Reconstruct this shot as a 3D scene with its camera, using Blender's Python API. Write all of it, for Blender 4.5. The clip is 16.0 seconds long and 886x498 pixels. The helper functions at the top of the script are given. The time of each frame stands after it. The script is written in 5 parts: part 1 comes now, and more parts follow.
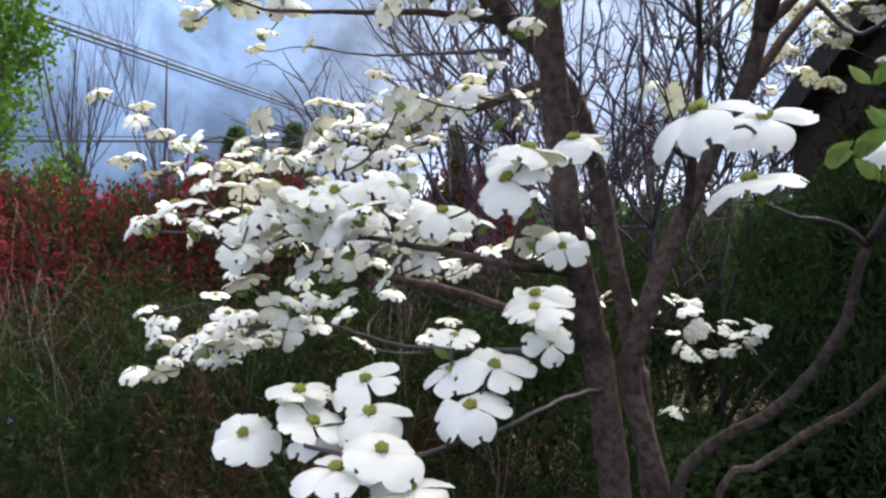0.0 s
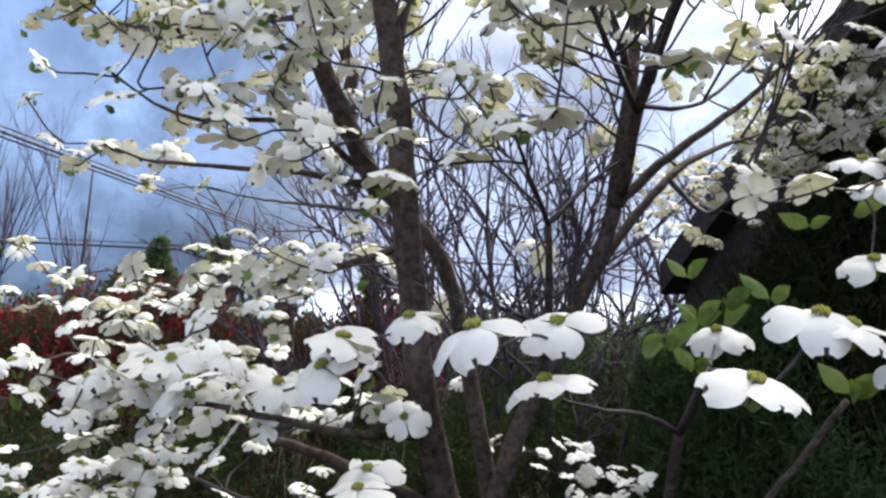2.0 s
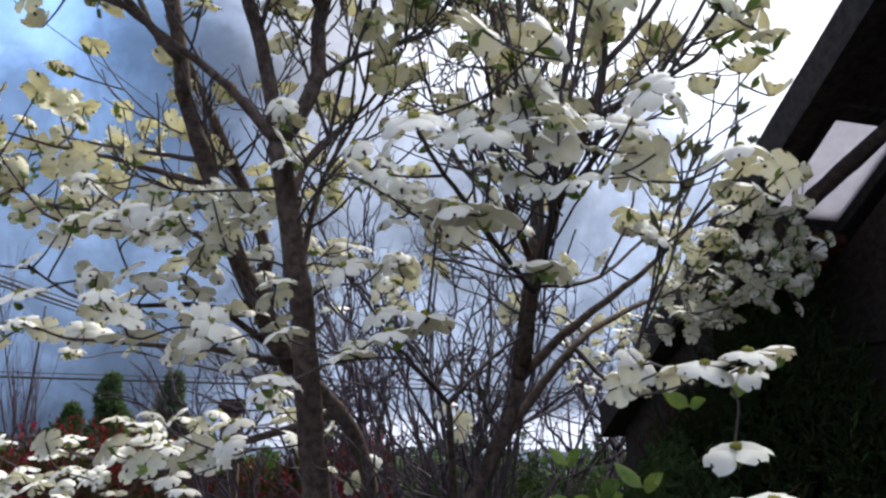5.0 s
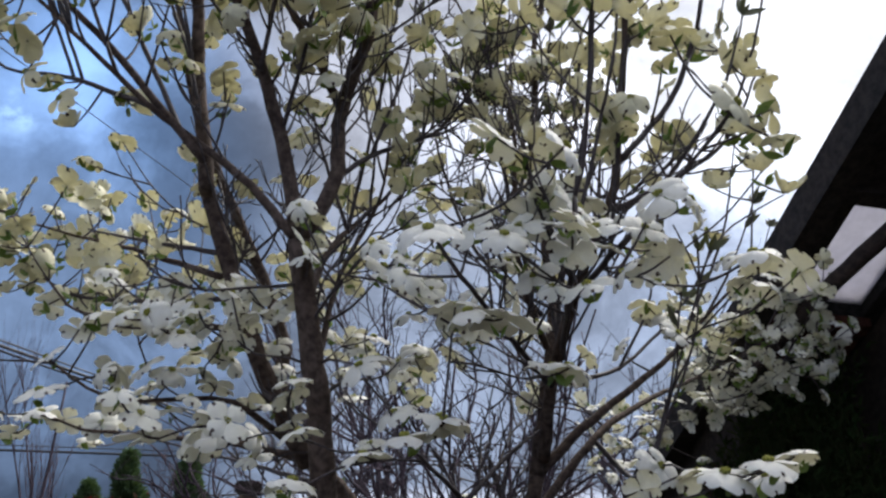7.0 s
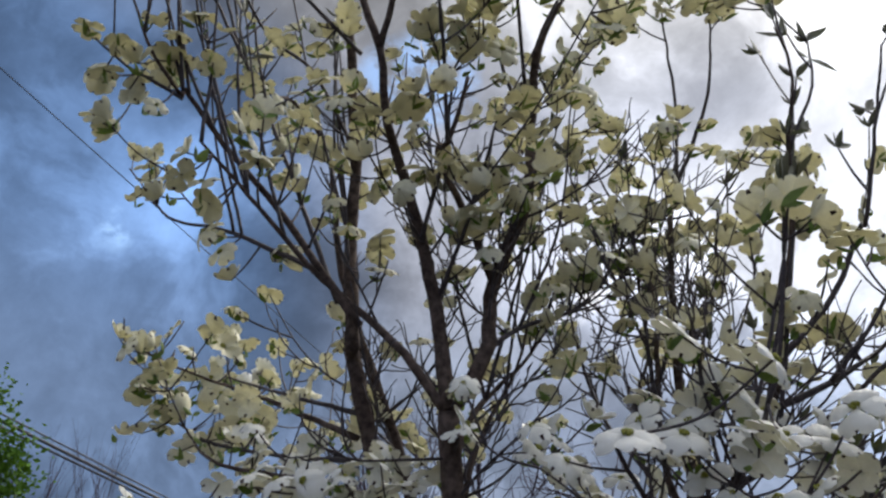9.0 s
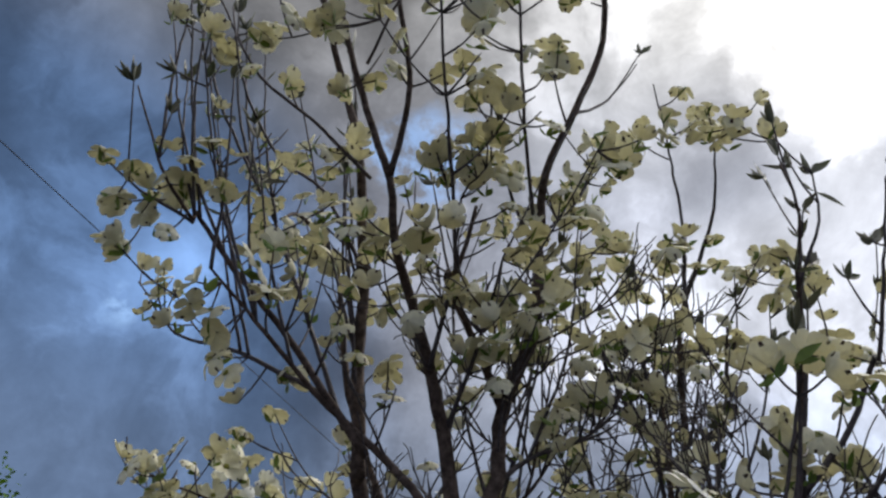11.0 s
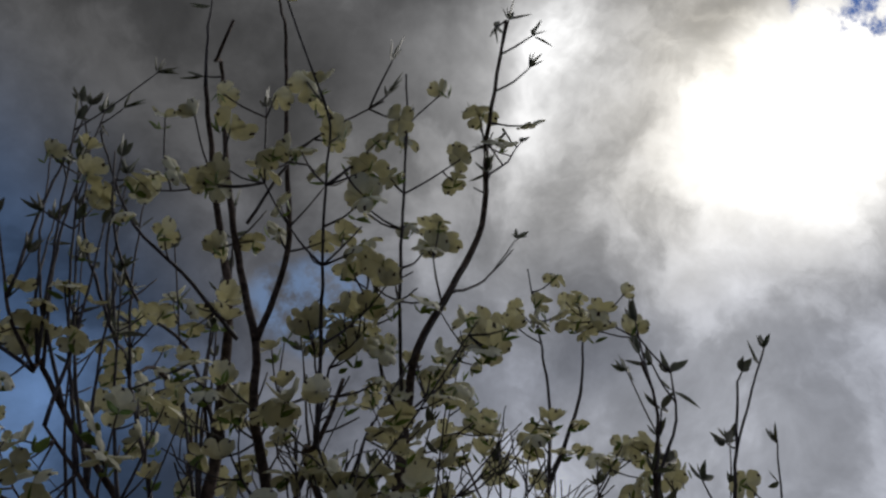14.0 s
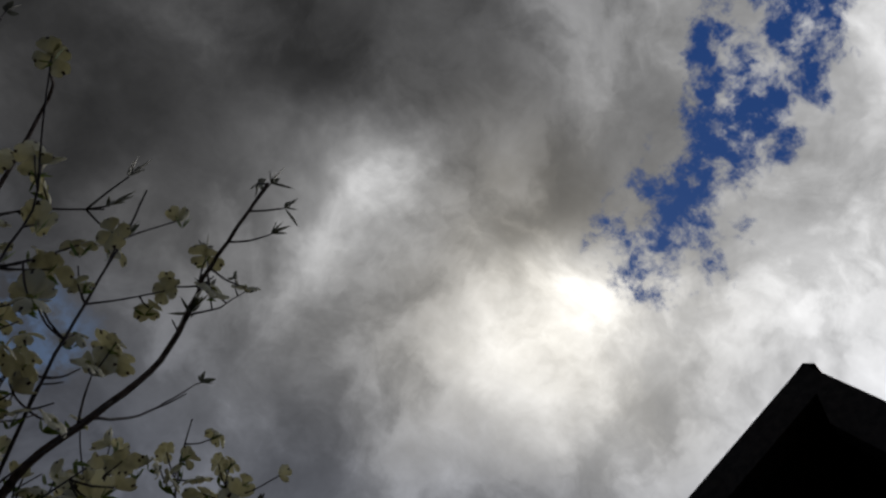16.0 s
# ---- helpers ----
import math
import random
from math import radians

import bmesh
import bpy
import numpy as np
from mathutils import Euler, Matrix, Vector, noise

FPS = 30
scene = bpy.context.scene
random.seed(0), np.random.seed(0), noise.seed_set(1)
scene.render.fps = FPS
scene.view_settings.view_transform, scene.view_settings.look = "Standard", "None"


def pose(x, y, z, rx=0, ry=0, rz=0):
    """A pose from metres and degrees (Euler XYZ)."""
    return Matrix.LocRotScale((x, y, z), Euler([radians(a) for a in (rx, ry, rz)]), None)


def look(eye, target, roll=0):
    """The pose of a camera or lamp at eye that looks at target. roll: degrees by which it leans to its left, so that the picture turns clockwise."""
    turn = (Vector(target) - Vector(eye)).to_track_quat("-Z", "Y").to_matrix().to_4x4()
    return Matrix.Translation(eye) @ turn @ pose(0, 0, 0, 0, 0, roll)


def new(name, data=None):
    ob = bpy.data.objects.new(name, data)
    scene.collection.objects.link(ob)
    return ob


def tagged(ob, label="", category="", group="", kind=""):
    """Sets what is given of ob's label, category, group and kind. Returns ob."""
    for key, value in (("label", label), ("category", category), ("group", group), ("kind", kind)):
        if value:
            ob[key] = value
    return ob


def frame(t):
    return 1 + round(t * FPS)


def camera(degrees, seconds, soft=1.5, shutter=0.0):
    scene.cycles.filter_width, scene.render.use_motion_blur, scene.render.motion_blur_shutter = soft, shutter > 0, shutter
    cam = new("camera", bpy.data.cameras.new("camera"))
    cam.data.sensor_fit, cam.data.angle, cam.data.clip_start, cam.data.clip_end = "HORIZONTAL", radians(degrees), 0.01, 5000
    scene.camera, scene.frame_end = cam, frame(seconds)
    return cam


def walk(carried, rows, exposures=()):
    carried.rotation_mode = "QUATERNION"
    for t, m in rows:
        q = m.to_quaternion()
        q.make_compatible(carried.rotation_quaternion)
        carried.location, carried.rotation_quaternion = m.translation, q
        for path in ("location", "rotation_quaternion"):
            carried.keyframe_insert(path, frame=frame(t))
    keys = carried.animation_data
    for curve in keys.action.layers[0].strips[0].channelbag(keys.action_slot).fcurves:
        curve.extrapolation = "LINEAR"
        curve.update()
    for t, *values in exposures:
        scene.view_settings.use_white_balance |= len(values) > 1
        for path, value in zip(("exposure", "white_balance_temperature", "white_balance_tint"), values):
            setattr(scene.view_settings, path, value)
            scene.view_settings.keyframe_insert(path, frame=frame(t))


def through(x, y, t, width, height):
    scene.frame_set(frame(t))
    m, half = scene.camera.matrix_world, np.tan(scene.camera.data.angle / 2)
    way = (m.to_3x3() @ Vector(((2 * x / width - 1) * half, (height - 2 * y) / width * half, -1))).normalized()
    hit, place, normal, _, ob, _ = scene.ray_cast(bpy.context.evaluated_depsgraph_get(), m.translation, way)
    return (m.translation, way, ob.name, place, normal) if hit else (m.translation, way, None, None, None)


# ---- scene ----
cam = camera(58.0, 16.0, 2.5)
PATH = [
    (0, (0.0000, 0.0000, 1.4500), (0.0000, 1.9993, 1.3976), -1.00),
    (0.5, (0.0374, -0.0150, 1.4791), (0.0885, 1.9842, 1.5048), -0.64),
    (1, (0.0675, -0.0286, 1.4980), (0.1433, 1.9668, 1.6094), 0.14),
    (1.5, (0.0988, -0.0297, 1.5136), (0.2210, 1.9588, 1.6898), 0.69),
    (2, (0.1269, -0.0352, 1.5288), (0.2865, 1.9450, 1.7599), 1.02),
    (2.5, (0.1482, -0.0549, 1.5447), (0.3123, 1.9205, 1.8115), 0.73),
    (3, (0.1641, -0.0835, 1.5589), (0.3443, 1.8828, 1.8768), 0.99),
    (3.5, (0.1819, -0.1109, 1.5775), (0.3925, 1.8377, 1.9757), 0.90),
    (4, (0.1948, -0.1207, 1.5915), (0.4139, 1.8109, 2.0613), 0.34),
    (4.2, (0.1997, -0.1232, 1.5968), (0.4336, 1.8049, 2.0751), -0.06),
    (6.3, (0.2598, -0.1393, 1.6427), (0.4772, 1.7417, 2.2852), -0.44),
    (6.5, (0.2530, -0.1430, 1.6460), (0.4520, 1.7350, 2.3020), -0.30),
    (7, (0.2322, -0.1487, 1.6524), (0.4067, 1.7153, 2.3515), 0.31),
    (7.5, (0.1963, -0.1610, 1.6646), (0.3110, 1.6745, 2.4436), 1.42),
    (8, (0.1573, -0.1670, 1.6805), (0.2135, 1.6322, 2.5455), 3.14),
    (8.5, (0.1204, -0.1668, 1.6890), (0.1174, 1.6037, 2.6155), 5.08),
    (9, (0.0916, -0.1674, 1.7041), (0.0620, 1.5667, 2.7001), 6.65),
    (9.2, (0.0888, -0.1668, 1.7151), (0.0543, 1.5577, 2.7276), 6.72),
    (11.3, (0.0695, -0.2159, 1.7838), (0.0016, 1.3770, 2.9913), 7.64),
    (11.5, (0.0574, -0.2064, 1.7837), (-0.0044, 1.3542, 3.0330), 7.94),
    (12, (0.0516, -0.2194, 1.8038), (0.0091, 1.2779, 3.1290), 6.99),
    (12.5, (0.0521, -0.2240, 1.8126), (0.0316, 1.2183, 3.1980), 6.48),
    (13, (0.0514, -0.2312, 1.8227), (0.0683, 1.1705, 3.2492), 6.12),
    (13.5, (0.0625, -0.2216, 1.8261), (0.1621, 1.1630, 3.2659), 6.34),
    (14, (0.0881, -0.2243, 1.8225), (0.2588, 1.1253, 3.2886), 6.12),
    (14.5, (0.1152, -0.2610, 1.8412), (0.4110, 0.9852, 3.3773), 6.50),
    (15, (0.1485, -0.3008, 1.8528), (0.5612, 0.8079, 3.4654), 7.71),
    (15.5, (0.1513, -0.3408, 1.8795), (0.6501, 0.6554, 3.5404), 8.36),
    (16, (0.1631, -0.3636, 1.8847), (0.7085, 0.5273, 3.5902), 9.88),
]
walk(cam, [(t, look(eye, target, roll)) for t, eye, target, roll in PATH],
     ((0, 1.95), (3, 1.62), (6, 1.05), (9, 0.62), (12.5, -0.2), (14, -1.0), (15, -1.45), (16, -1.9)))

# ---- sky, sun ----
SUN_DIR = Vector((0.427, 0.400, 0.811)).normalized()


def node(tree, nodetype, inputs=(), **fields):
    """A node with its inputs set: numbers, colours or the sockets that feed them."""
    n = tree.nodes.new(nodetype)
    for key, value in fields.items():
        if key == "op":
            n.operation = value
        elif key == "blend":
            n.blend_type = value
        elif key == "dtype":
            n.data_type = value
        elif key == "interp":
            n.interpolation_type = value
        elif key == "clamp":
            n.use_clamp = value
    for key, value in dict(inputs).items():
        if isinstance(value, bpy.types.NodeSocket):
            tree.links.new(value, n.inputs[key])
        else:
            n.inputs[key].default_value = value
    return n


def mathn(tree, op, a, b=0.0, clamp=False):
    return node(tree, "ShaderNodeMath", {0: a, 1: b}, op=op, clamp=clamp).outputs[0]


def mixc(tree, fac, a, b, blend="MIX"):
    n = node(tree, "ShaderNodeMix", dtype="RGBA", blend=blend)
    for i, value in ((0, fac), (6, a), (7, b)):
        if isinstance(value, bpy.types.NodeSocket):
            tree.links.new(value, n.inputs[i])
        else:
            n.inputs[i].default_value = value if i == 0 else (*value[:3], 1)
    return n.outputs[2]


def ramp(tree, value, lo, hi, a=0.0, b=1.0, smooth=True):
    n = node(tree, "ShaderNodeMapRange", {"Value": value, "From Min": lo, "From Max": hi, "To Min": a, "To Max": b}, interp="SMOOTHSTEP" if smooth else "LINEAR")
    return n.outputs[0]


def noisen(tree, vector, scale, detail=6.0, rough=0.55, distort=0.0):
    return node(tree, "ShaderNodeTexNoise", {"Vector": vector, "Scale": scale, "Detail": detail, "Roughness": rough, "Distortion": distort}).outputs[0]


def toward(tree, v, direction):
    return node(tree, "ShaderNodeVectorMath", {0: v, 1: tuple(direction)}, op="DOT_PRODUCT").outputs["Value"]


world = bpy.data.worlds.new("sky")
scene.world = world
world.use_nodes = True
wt = world.node_tree
wt.nodes.clear()
coord = node(wt, "ShaderNodeTexCoord").outputs["Generated"]
sky = wt.nodes.new("ShaderNodeTexSky")
sky.sky_type, sky.sun_disc = "NISHITA", False
sky.sun_elevation, sky.sun_rotation = radians(54.2), radians(46.9)
blue = mixc(wt, 1.0, sky.outputs[0], (0.05, 0.075, 0.11), "MULTIPLY")
height = node(wt, "ShaderNodeSeparateXYZ", {0: coord}).outputs["Z"]
# cloud deck: azimuth, elevation and brightness (stops) of its thick and thin places
DECK_HIGH = [(58, 73, -0.5), (26, 72, -2.1), (75, 71, 0.1), (-4, 67, -2.9), (59, 66, -0.4), (45, 65, -1.3), (36, 63, -1.0), (97, 63, 0.7), (22, 61, 0.8), (-7, 61, -1.7), (5, 61, -0.5), (84, 60, 0.5), (17, 58, 0.4), (-19, 57, -2.7), (29, 57, -1.2), (46, 55, 1.0), (0, 55, -1.4), (6, 54, -1.2), (37, 54, 0.4), (54, 54, 1.0), (-31, 54, -2.7), (26, 53, -0.6), (63, 53, 0.7)]
DECK_MID = [(74, 51, 0.9), (-36, 49, -2.8), (20, 48, -0.6), (46, 48, 0.7), (33, 47, -0.3), (66, 47, 0.5), (52, 46, 0.0), (-41, 45, -2.7), (16, 44, -0.7), (23, 43, -1.9), (39, 43, -0.5), (11, 43, -1.1), (-16, 43, -2.3), (30, 39, -0.3), (-28, 39, -3.1), (41, 38, -0.7), (-37, 37, -3.0), (26, 34, -0.6), (34, 32, -0.4), (0, 32, -2.0)]
DECK_LOW = [(-34, 31, -2.6), (10, 29, -0.8), (-25, 26, -1.5), (33, 26, -0.8), (-20, 25, -1.8), (-15, 23, -3.6), (-27, 22, -2.5), (-20, 20, -3.0), (3, 20, -2.2), (9, 19, -2.5), (21, 18, -1.5), (-16, 17, -1.8), (-28, 15, -1.9), (7, 15, -2.0), (-21, 14, -1.7), (15, 13, -2.6), (-12, 11, -3.2), (-7, 10, -2.8), (12, 9, -2.7), (-18, 8, -3.6), (17, 8, -1.8), (-23, 4, -3.6), (-3, 3, -2.4)]
DECK_BEHIND = [(-90, 25, -1.8), (-120, 50, -1.7), (180, 25, -1.3), (180, 60, -1.5), (110, 30, -0.9), (80, 20, -0.9)]
wide = node(wt, "ShaderNodeTexNoise", {"Vector": coord, "Scale": 4.0, "Detail": 5.0, "Roughness": 0.6}).outputs["Color"]
drift = node(wt, "ShaderNodeVectorMath", {0: wide, 1: (0.5, 0.5, 0.5)}, op="SUBTRACT").outputs[0]
fall = node(wt, "ShaderNodeVectorMath", {0: drift, "Scale": 0.16}, op="SCALE").outputs[0]
bent = node(wt, "ShaderNodeVectorMath", {0: coord, 1: fall}, op="ADD").outputs[0]
bent = node(wt, "ShaderNodeVectorMath", {0: bent}, op="NORMALIZE").outputs[0]
top = bottom = None
for az, el, stops in DECK_HIGH + DECK_MID + DECK_LOW + DECK_BEHIND:
    d = (math.cos(radians(el)) * math.sin(radians(az)), math.cos(radians(el)) * math.cos(radians(az)), math.sin(radians(el)))
    near = mathn(wt, "EXPONENT", mathn(wt, "MULTIPLY", mathn(wt, "SUBTRACT", toward(wt, bent, d), 1.0), 380.0 if el > 40 else 190.0))
    near = mathn(wt, "ADD", near, 1e-12)
    share = mathn(wt, "MULTIPLY", near, stops)
    top = share if top is None else mathn(wt, "ADD", top, share)
    bottom = near if bottom is None else mathn(wt, "ADD", bottom, near)
stops = mathn(wt, "DIVIDE", top, bottom)
# billows and wisps
bank = noisen(wt, bent, 5.0, 6.0, 0.58, 0.3)
wisp = noisen(wt, coord, 11.0, 9.0, 0.62, 0.35)
edge = mathn(wt, "SUBTRACT", ramp(wt, bank, 0.42, 0.58), 0.5)
billow = mathn(wt, "ADD", mathn(wt, "MULTIPLY", mathn(wt, "SUBTRACT", bank, 0.5), 1.4), mathn(wt, "MULTIPLY", mathn(wt, "SUBTRACT", wisp, 0.5), 1.7))
billow = mathn(wt, "ADD", billow, mathn(wt, "MULTIPLY", edge, 0.55))
light = mathn(wt, "POWER", 2.0, mathn(wt, "ADD", mathn(wt, "ADD", mathn(wt, "MULTIPLY", stops, 1.12), 0.25), billow))
sunward = toward(wt, coord, SUN_DIR)
tint = mixc(wt, ramp(wt, toward(wt, coord, (-0.62, 0.74, 0.26)), 0.80, 0.92), (0.91, 0.97, 1.16), (0.55, 0.95, 1.80))
tint = mixc(wt, mathn(wt, "MULTIPLY", ramp(wt, height, 0.50, 0.25), 0.6), tint, (0.70, 0.95, 1.45))
tint = mixc(wt, mathn(wt, "MULTIPLY", ramp(wt, height, 0.60, 0.80), 0.8), tint, (1.0, 0.985, 0.965))
tint = mixc(wt, mathn(wt, "MULTIPLY", ramp(wt, stops, -1.4, 0.4), 0.75), tint, (1.0, 1.0, 1.0))
cloud = mixc(wt, 1.0, tint, node(wt, "ShaderNodeCombineXYZ", {0: light, 1: light, 2: light}).outputs[0], "MULTIPLY")
# the sun behind the deck
bentsun = toward(wt, bent, SUN_DIR)
glow = mathn(wt, "POWER", mathn(wt, "MAXIMUM", bentsun, 0.0), 70.0)
core = mathn(wt, "POWER", mathn(wt, "MAXIMUM", bentsun, 0.0), 260.0)
glow = mathn(wt, "MULTIPLY", glow, ramp(wt, bank, 0.35, 0.62, 0.5, 1.2))
cloud = mixc(wt, glow, cloud, (1.0, 0.90, 0.70), "ADD")
cloud = mixc(wt, core, cloud, (0.6, 0.54, 0.42), "ADD")
# thin strip of bright sky under the cloud base at the horizon
strip = mathn(wt, "MULTIPLY", ramp(wt, height, 0.075, 0.045), ramp(wt, toward(wt, coord, (0.12, 0.99, 0.03)), 0.968, 0.984))
cloud = mixc(wt, strip, cloud, (0.46, 0.50, 0.62))
# torn opening in the deck, with shreds of cloud drifting across it
torn = None
for d in ((0.378, 0.003, 0.926), (0.409, 0.055, 0.911), (0.428, 0.115, 0.897), (0.450, 0.191, 0.872), (0.466, 0.262, 0.845)):
    near = ramp(wt, toward(wt, coord, d), 0.9945, 0.9992)
    torn = near if torn is None else mathn(wt, "MAXIMUM", torn, near)
shred = noisen(wt, coord, 17.0, 10.0, 0.66, 0.15)
hole = mathn(wt, "ADD", shred, mathn(wt, "MULTIPLY", torn, 0.17))
gap = mathn(wt, "MULTIPLY", ramp(wt, hole, 0.57, 0.74), ramp(wt, torn, 0.0, 0.15))
total = mixc(wt, gap, cloud, mixc(wt, 0.85, blue, (0.045, 0.17, 0.66)))
# bright thin spots in the low deck
for d, size, colour in (((-0.410, 0.792, 0.452), 0.9993, (0.30, 0.48, 0.80)), ((0.151, 0.877, 0.456), 0.9988, (1.0, 1.0, 1.05))):
    spot = ramp(wt, toward(wt, bent, d), size, 0.99995)
    total = mixc(wt, mathn(wt, "MULTIPLY", spot, ramp(wt, shred, 0.44, 0.60)), total, colour)
# thin blue place low behind the crown
thin = ramp(wt, toward(wt, bent, (-0.055, 0.747, 0.663)), 0.9975, 0.9997)
thin = mathn(wt, "MULTIPLY", thin, ramp(wt, noisen(wt, coord, 22.0, 6.0, 0.6), 0.40, 0.58))
total = mixc(wt, mathn(wt, "MULTIPLY", thin, 0.55), total, (0.33, 0.55, 0.98))
back = node(wt, "ShaderNodeBackground", {"Color": total, "Strength": 1.0})
wout = wt.nodes.new("ShaderNodeOutputWorld")
wt.links.new(back.outputs[0], wout.inputs[0])

sun = new("sun", bpy.data.lights.new("sun", "SUN"))
sun.data.energy, sun.data.angle, sun.data.color = 1.9, radians(24), (1.0, 0.96, 0.9)
sun.matrix_world = look(tuple(SUN_DIR * 30), (0, 0, 0))

# ---- materials ----
def material(name, base, rough=0.6, vary=0.25, grain=30.0, patch=4.0, bump=0.0, second=None, translucent=None, island=0.0, spec=0.5, coords="Object", per_object=0.0, through=0.3):
    """Base colour varied at two scales, with relief. translucent: the colour of light let through (leaves, petals)."""
    m = bpy.data.materials.new(name)
    m.use_nodes = True
    t = m.node_tree
    shader = t.nodes["Principled BSDF"]
    at = node(t, "ShaderNodeTexCoord").outputs[coords]
    fine = noisen(t, at, grain, 5.0, 0.6)
    big = noisen(t, at, patch, 3.0, 0.5)
    second = second or tuple(c * 0.5 for c in base)
    col = mixc(t, ramp(t, big, 0.35, 0.65), base, mixc(t, 0.6, base, second))
    dark = tuple(max(c * (1 - vary * 1.6), 0) for c in (1, 1, 1))
    light = (1 + vary * 0.6,) * 3
    col = mixc(t, 1.0, col, mixc(t, ramp(t, fine, 0.3, 0.7), dark, light), "MULTIPLY")
    if island:
        geo = node(t, "ShaderNodeNewGeometry").outputs["Random Per Island"]
        col = mixc(t, ramp(t, geo, 0.0, 1.0, 0, 1, False), mixc(t, island, col, second), col)
    if per_object:
        rnd = node(t, "ShaderNodeObjectInfo").outputs["Random"]
        col = mixc(t, ramp(t, rnd, 0.0, 1.0, 0, per_object, False), col, second)
    t.links.new(col, shader.inputs["Base Color"])
    shader.inputs["Roughness"].default_value = rough
    shader.inputs["Specular IOR Level"].default_value = spec
    if bump:
        b = node(t, "ShaderNodeBump", {"Strength": bump, "Distance": 0.004, "Height": fine})
        t.links.new(b.outputs[0], shader.inputs["Normal"])
    if translucent:
        tr = node(t, "ShaderNodeBsdfTranslucent", {"Color": mixc(t, 1.0, col, translucent, "MULTIPLY")})
        mix = node(t, "ShaderNodeMixShader", {0: through, 1: shader.outputs[0], 2: tr.outputs[0]})
        t.links.new(mix.outputs[0], t.nodes["Material Output"].inputs[0])
    return m


BARK = material("bark", (0.112, 0.083, 0.072), 0.9, 0.36, 70, 9, 0.8, (0.052, 0.036, 0.031), spec=0.15)
TWIG = material("twig_bark", (0.060, 0.045, 0.050), 0.7, 0.3, 120, 20, 0.4, (0.035, 0.03, 0.035))
PETAL = material("petal", (0.90, 0.90, 0.88), 0.5, 0.05, 160, 25, 0.25, (0.88, 0.87, 0.81), (0.60, 0.58, 0.38), per_object=0.3, spec=0.2, through=0.24)
PETALS = material("petal_crowd", (0.90, 0.90, 0.87), 0.5, 0.05, 160, 25, 0.0, (0.87, 0.86, 0.78), (0.60, 0.58, 0.36), island=0.5, spec=0.2, through=0.24)
YOUNG = material("young_bract", (0.85, 0.83, 0.69), 0.55, 0.10, 120, 25, 0.0, (0.77, 0.74, 0.53), (0.61, 0.58, 0.38), island=0.5, per_object=0.3, spec=0.1, through=0.26)
CENTRE = material("flower_centre", (0.42, 0.40, 0.06), 0.7, 0.4, 400, 60, 0.6, (0.24, 0.30, 0.05))
LEAF = material("young_leaf", (0.095, 0.18, 0.03), 0.6, 0.2, 80, 20, 0.1, (0.20, 0.26, 0.06), (1.0, 1.0, 0.4), island=0.6)
BUD = material("leaf_bud", (0.075, 0.095, 0.05), 0.5, 0.2, 80, 20, 0.1, (0.07, 0.06, 0.04), (1.0, 1.0, 0.5), island=0.6)
GRASS = material("soil", (0.045, 0.04, 0.028), 0.95, 0.5, 18, 1.2, 0.6, (0.05, 0.038, 0.028), spec=0.0)
HEDGE_GREEN = material("hedge_leaf_green", (0.024, 0.052, 0.020), 0.8, 0.2, 60, 3, 0, (0.034, 0.040, 0.020), (1, 1, .5), island=0.9, spec=0.0)
HEDGE_RED = material("hedge_leaf_red", (0.33, 0.030, 0.060), 0.8, 0.2, 60, 3, 0, (0.11, 0.035, 0.030), (1, .4, .4), island=0.8, spec=0.0)
CONIFER = material("conifer_needles", (0.085, 0.14, 0.07), 0.8, 0.2, 60, 2, 0, (0.07, 0.11, 0.06), (1, 1, .5), island=0.6, spec=0.15)
SHRUB = material("shrub_leaf", (0.075, 0.125, 0.055), 0.8, 0.2, 60, 2, 0, (0.035, 0.050, 0.024), (1, 1, .5), island=0.5, spec=0.0)
GREEN_TREE = material("spring_leaf", (0.10, 0.20, 0.025), 0.75, 0.2, 60, 3, 0, (0.06, 0.13, 0.02), (1, 1, .4), island=0.8, spec=0.2)
STALK = material("dry_stalk", (0.15, 0.125, 0.105), 0.9, 0.3, 60, 6, 0, (0.08, 0.06, 0.05), spec=0.05)
DARKWOOD = material("dark_stained_wood", (0.028, 0.023, 0.021), 0.7, 0.4, 40, 3, 0.5, (0.040, 0.028, 0.022), spec=0.25)
REDWOOD = material("red_brown_board", (0.115, 0.042, 0.030), 0.7, 0.35, 40, 3, 0.5, (0.06, 0.024, 0.018), spec=0.2)
ROOFING = material("dark_roofing", (0.026, 0.026, 0.028), 0.85, 0.4, 60, 3, 0.6, (0.025, 0.022, 0.02), spec=0.25)
RUBBER = material("cable_rubber", (0.05, 0.05, 0.055), 0.6, 0.2, 60, 3)
# the hills' blue-grey is distance haze put into the base colour
HILL = material("haze_tinted_hill", (0.07, 0.10, 0.16), 0.95, 0.3, 0.4, 0.05, 0, (0.05, 0.08, 0.10))
POSTWOOD = material("weathered_post", (0.12, 0.075, 0.05), 0.85, 0.4, 50, 5, 0.7, (0.07, 0.05, 0.04))
CAMLOG = material("rough_log", (0.05, 0.032, 0.028), 0.8, 0.4, 50, 6, 0.7, (0.03, 0.02, 0.02))
SPOT = material("bract_notch", (0.055, 0.030, 0.022), 0.8, 0.3, 200, 30)
HEDGE_BROWN = material("hedge_leaf_bronze", (0.085, 0.048, 0.036), 0.75, 0.2, 60, 3, 0, (0.045, 0.038, 0.024), (1, .8, .5), island=0.8, spec=0.0)
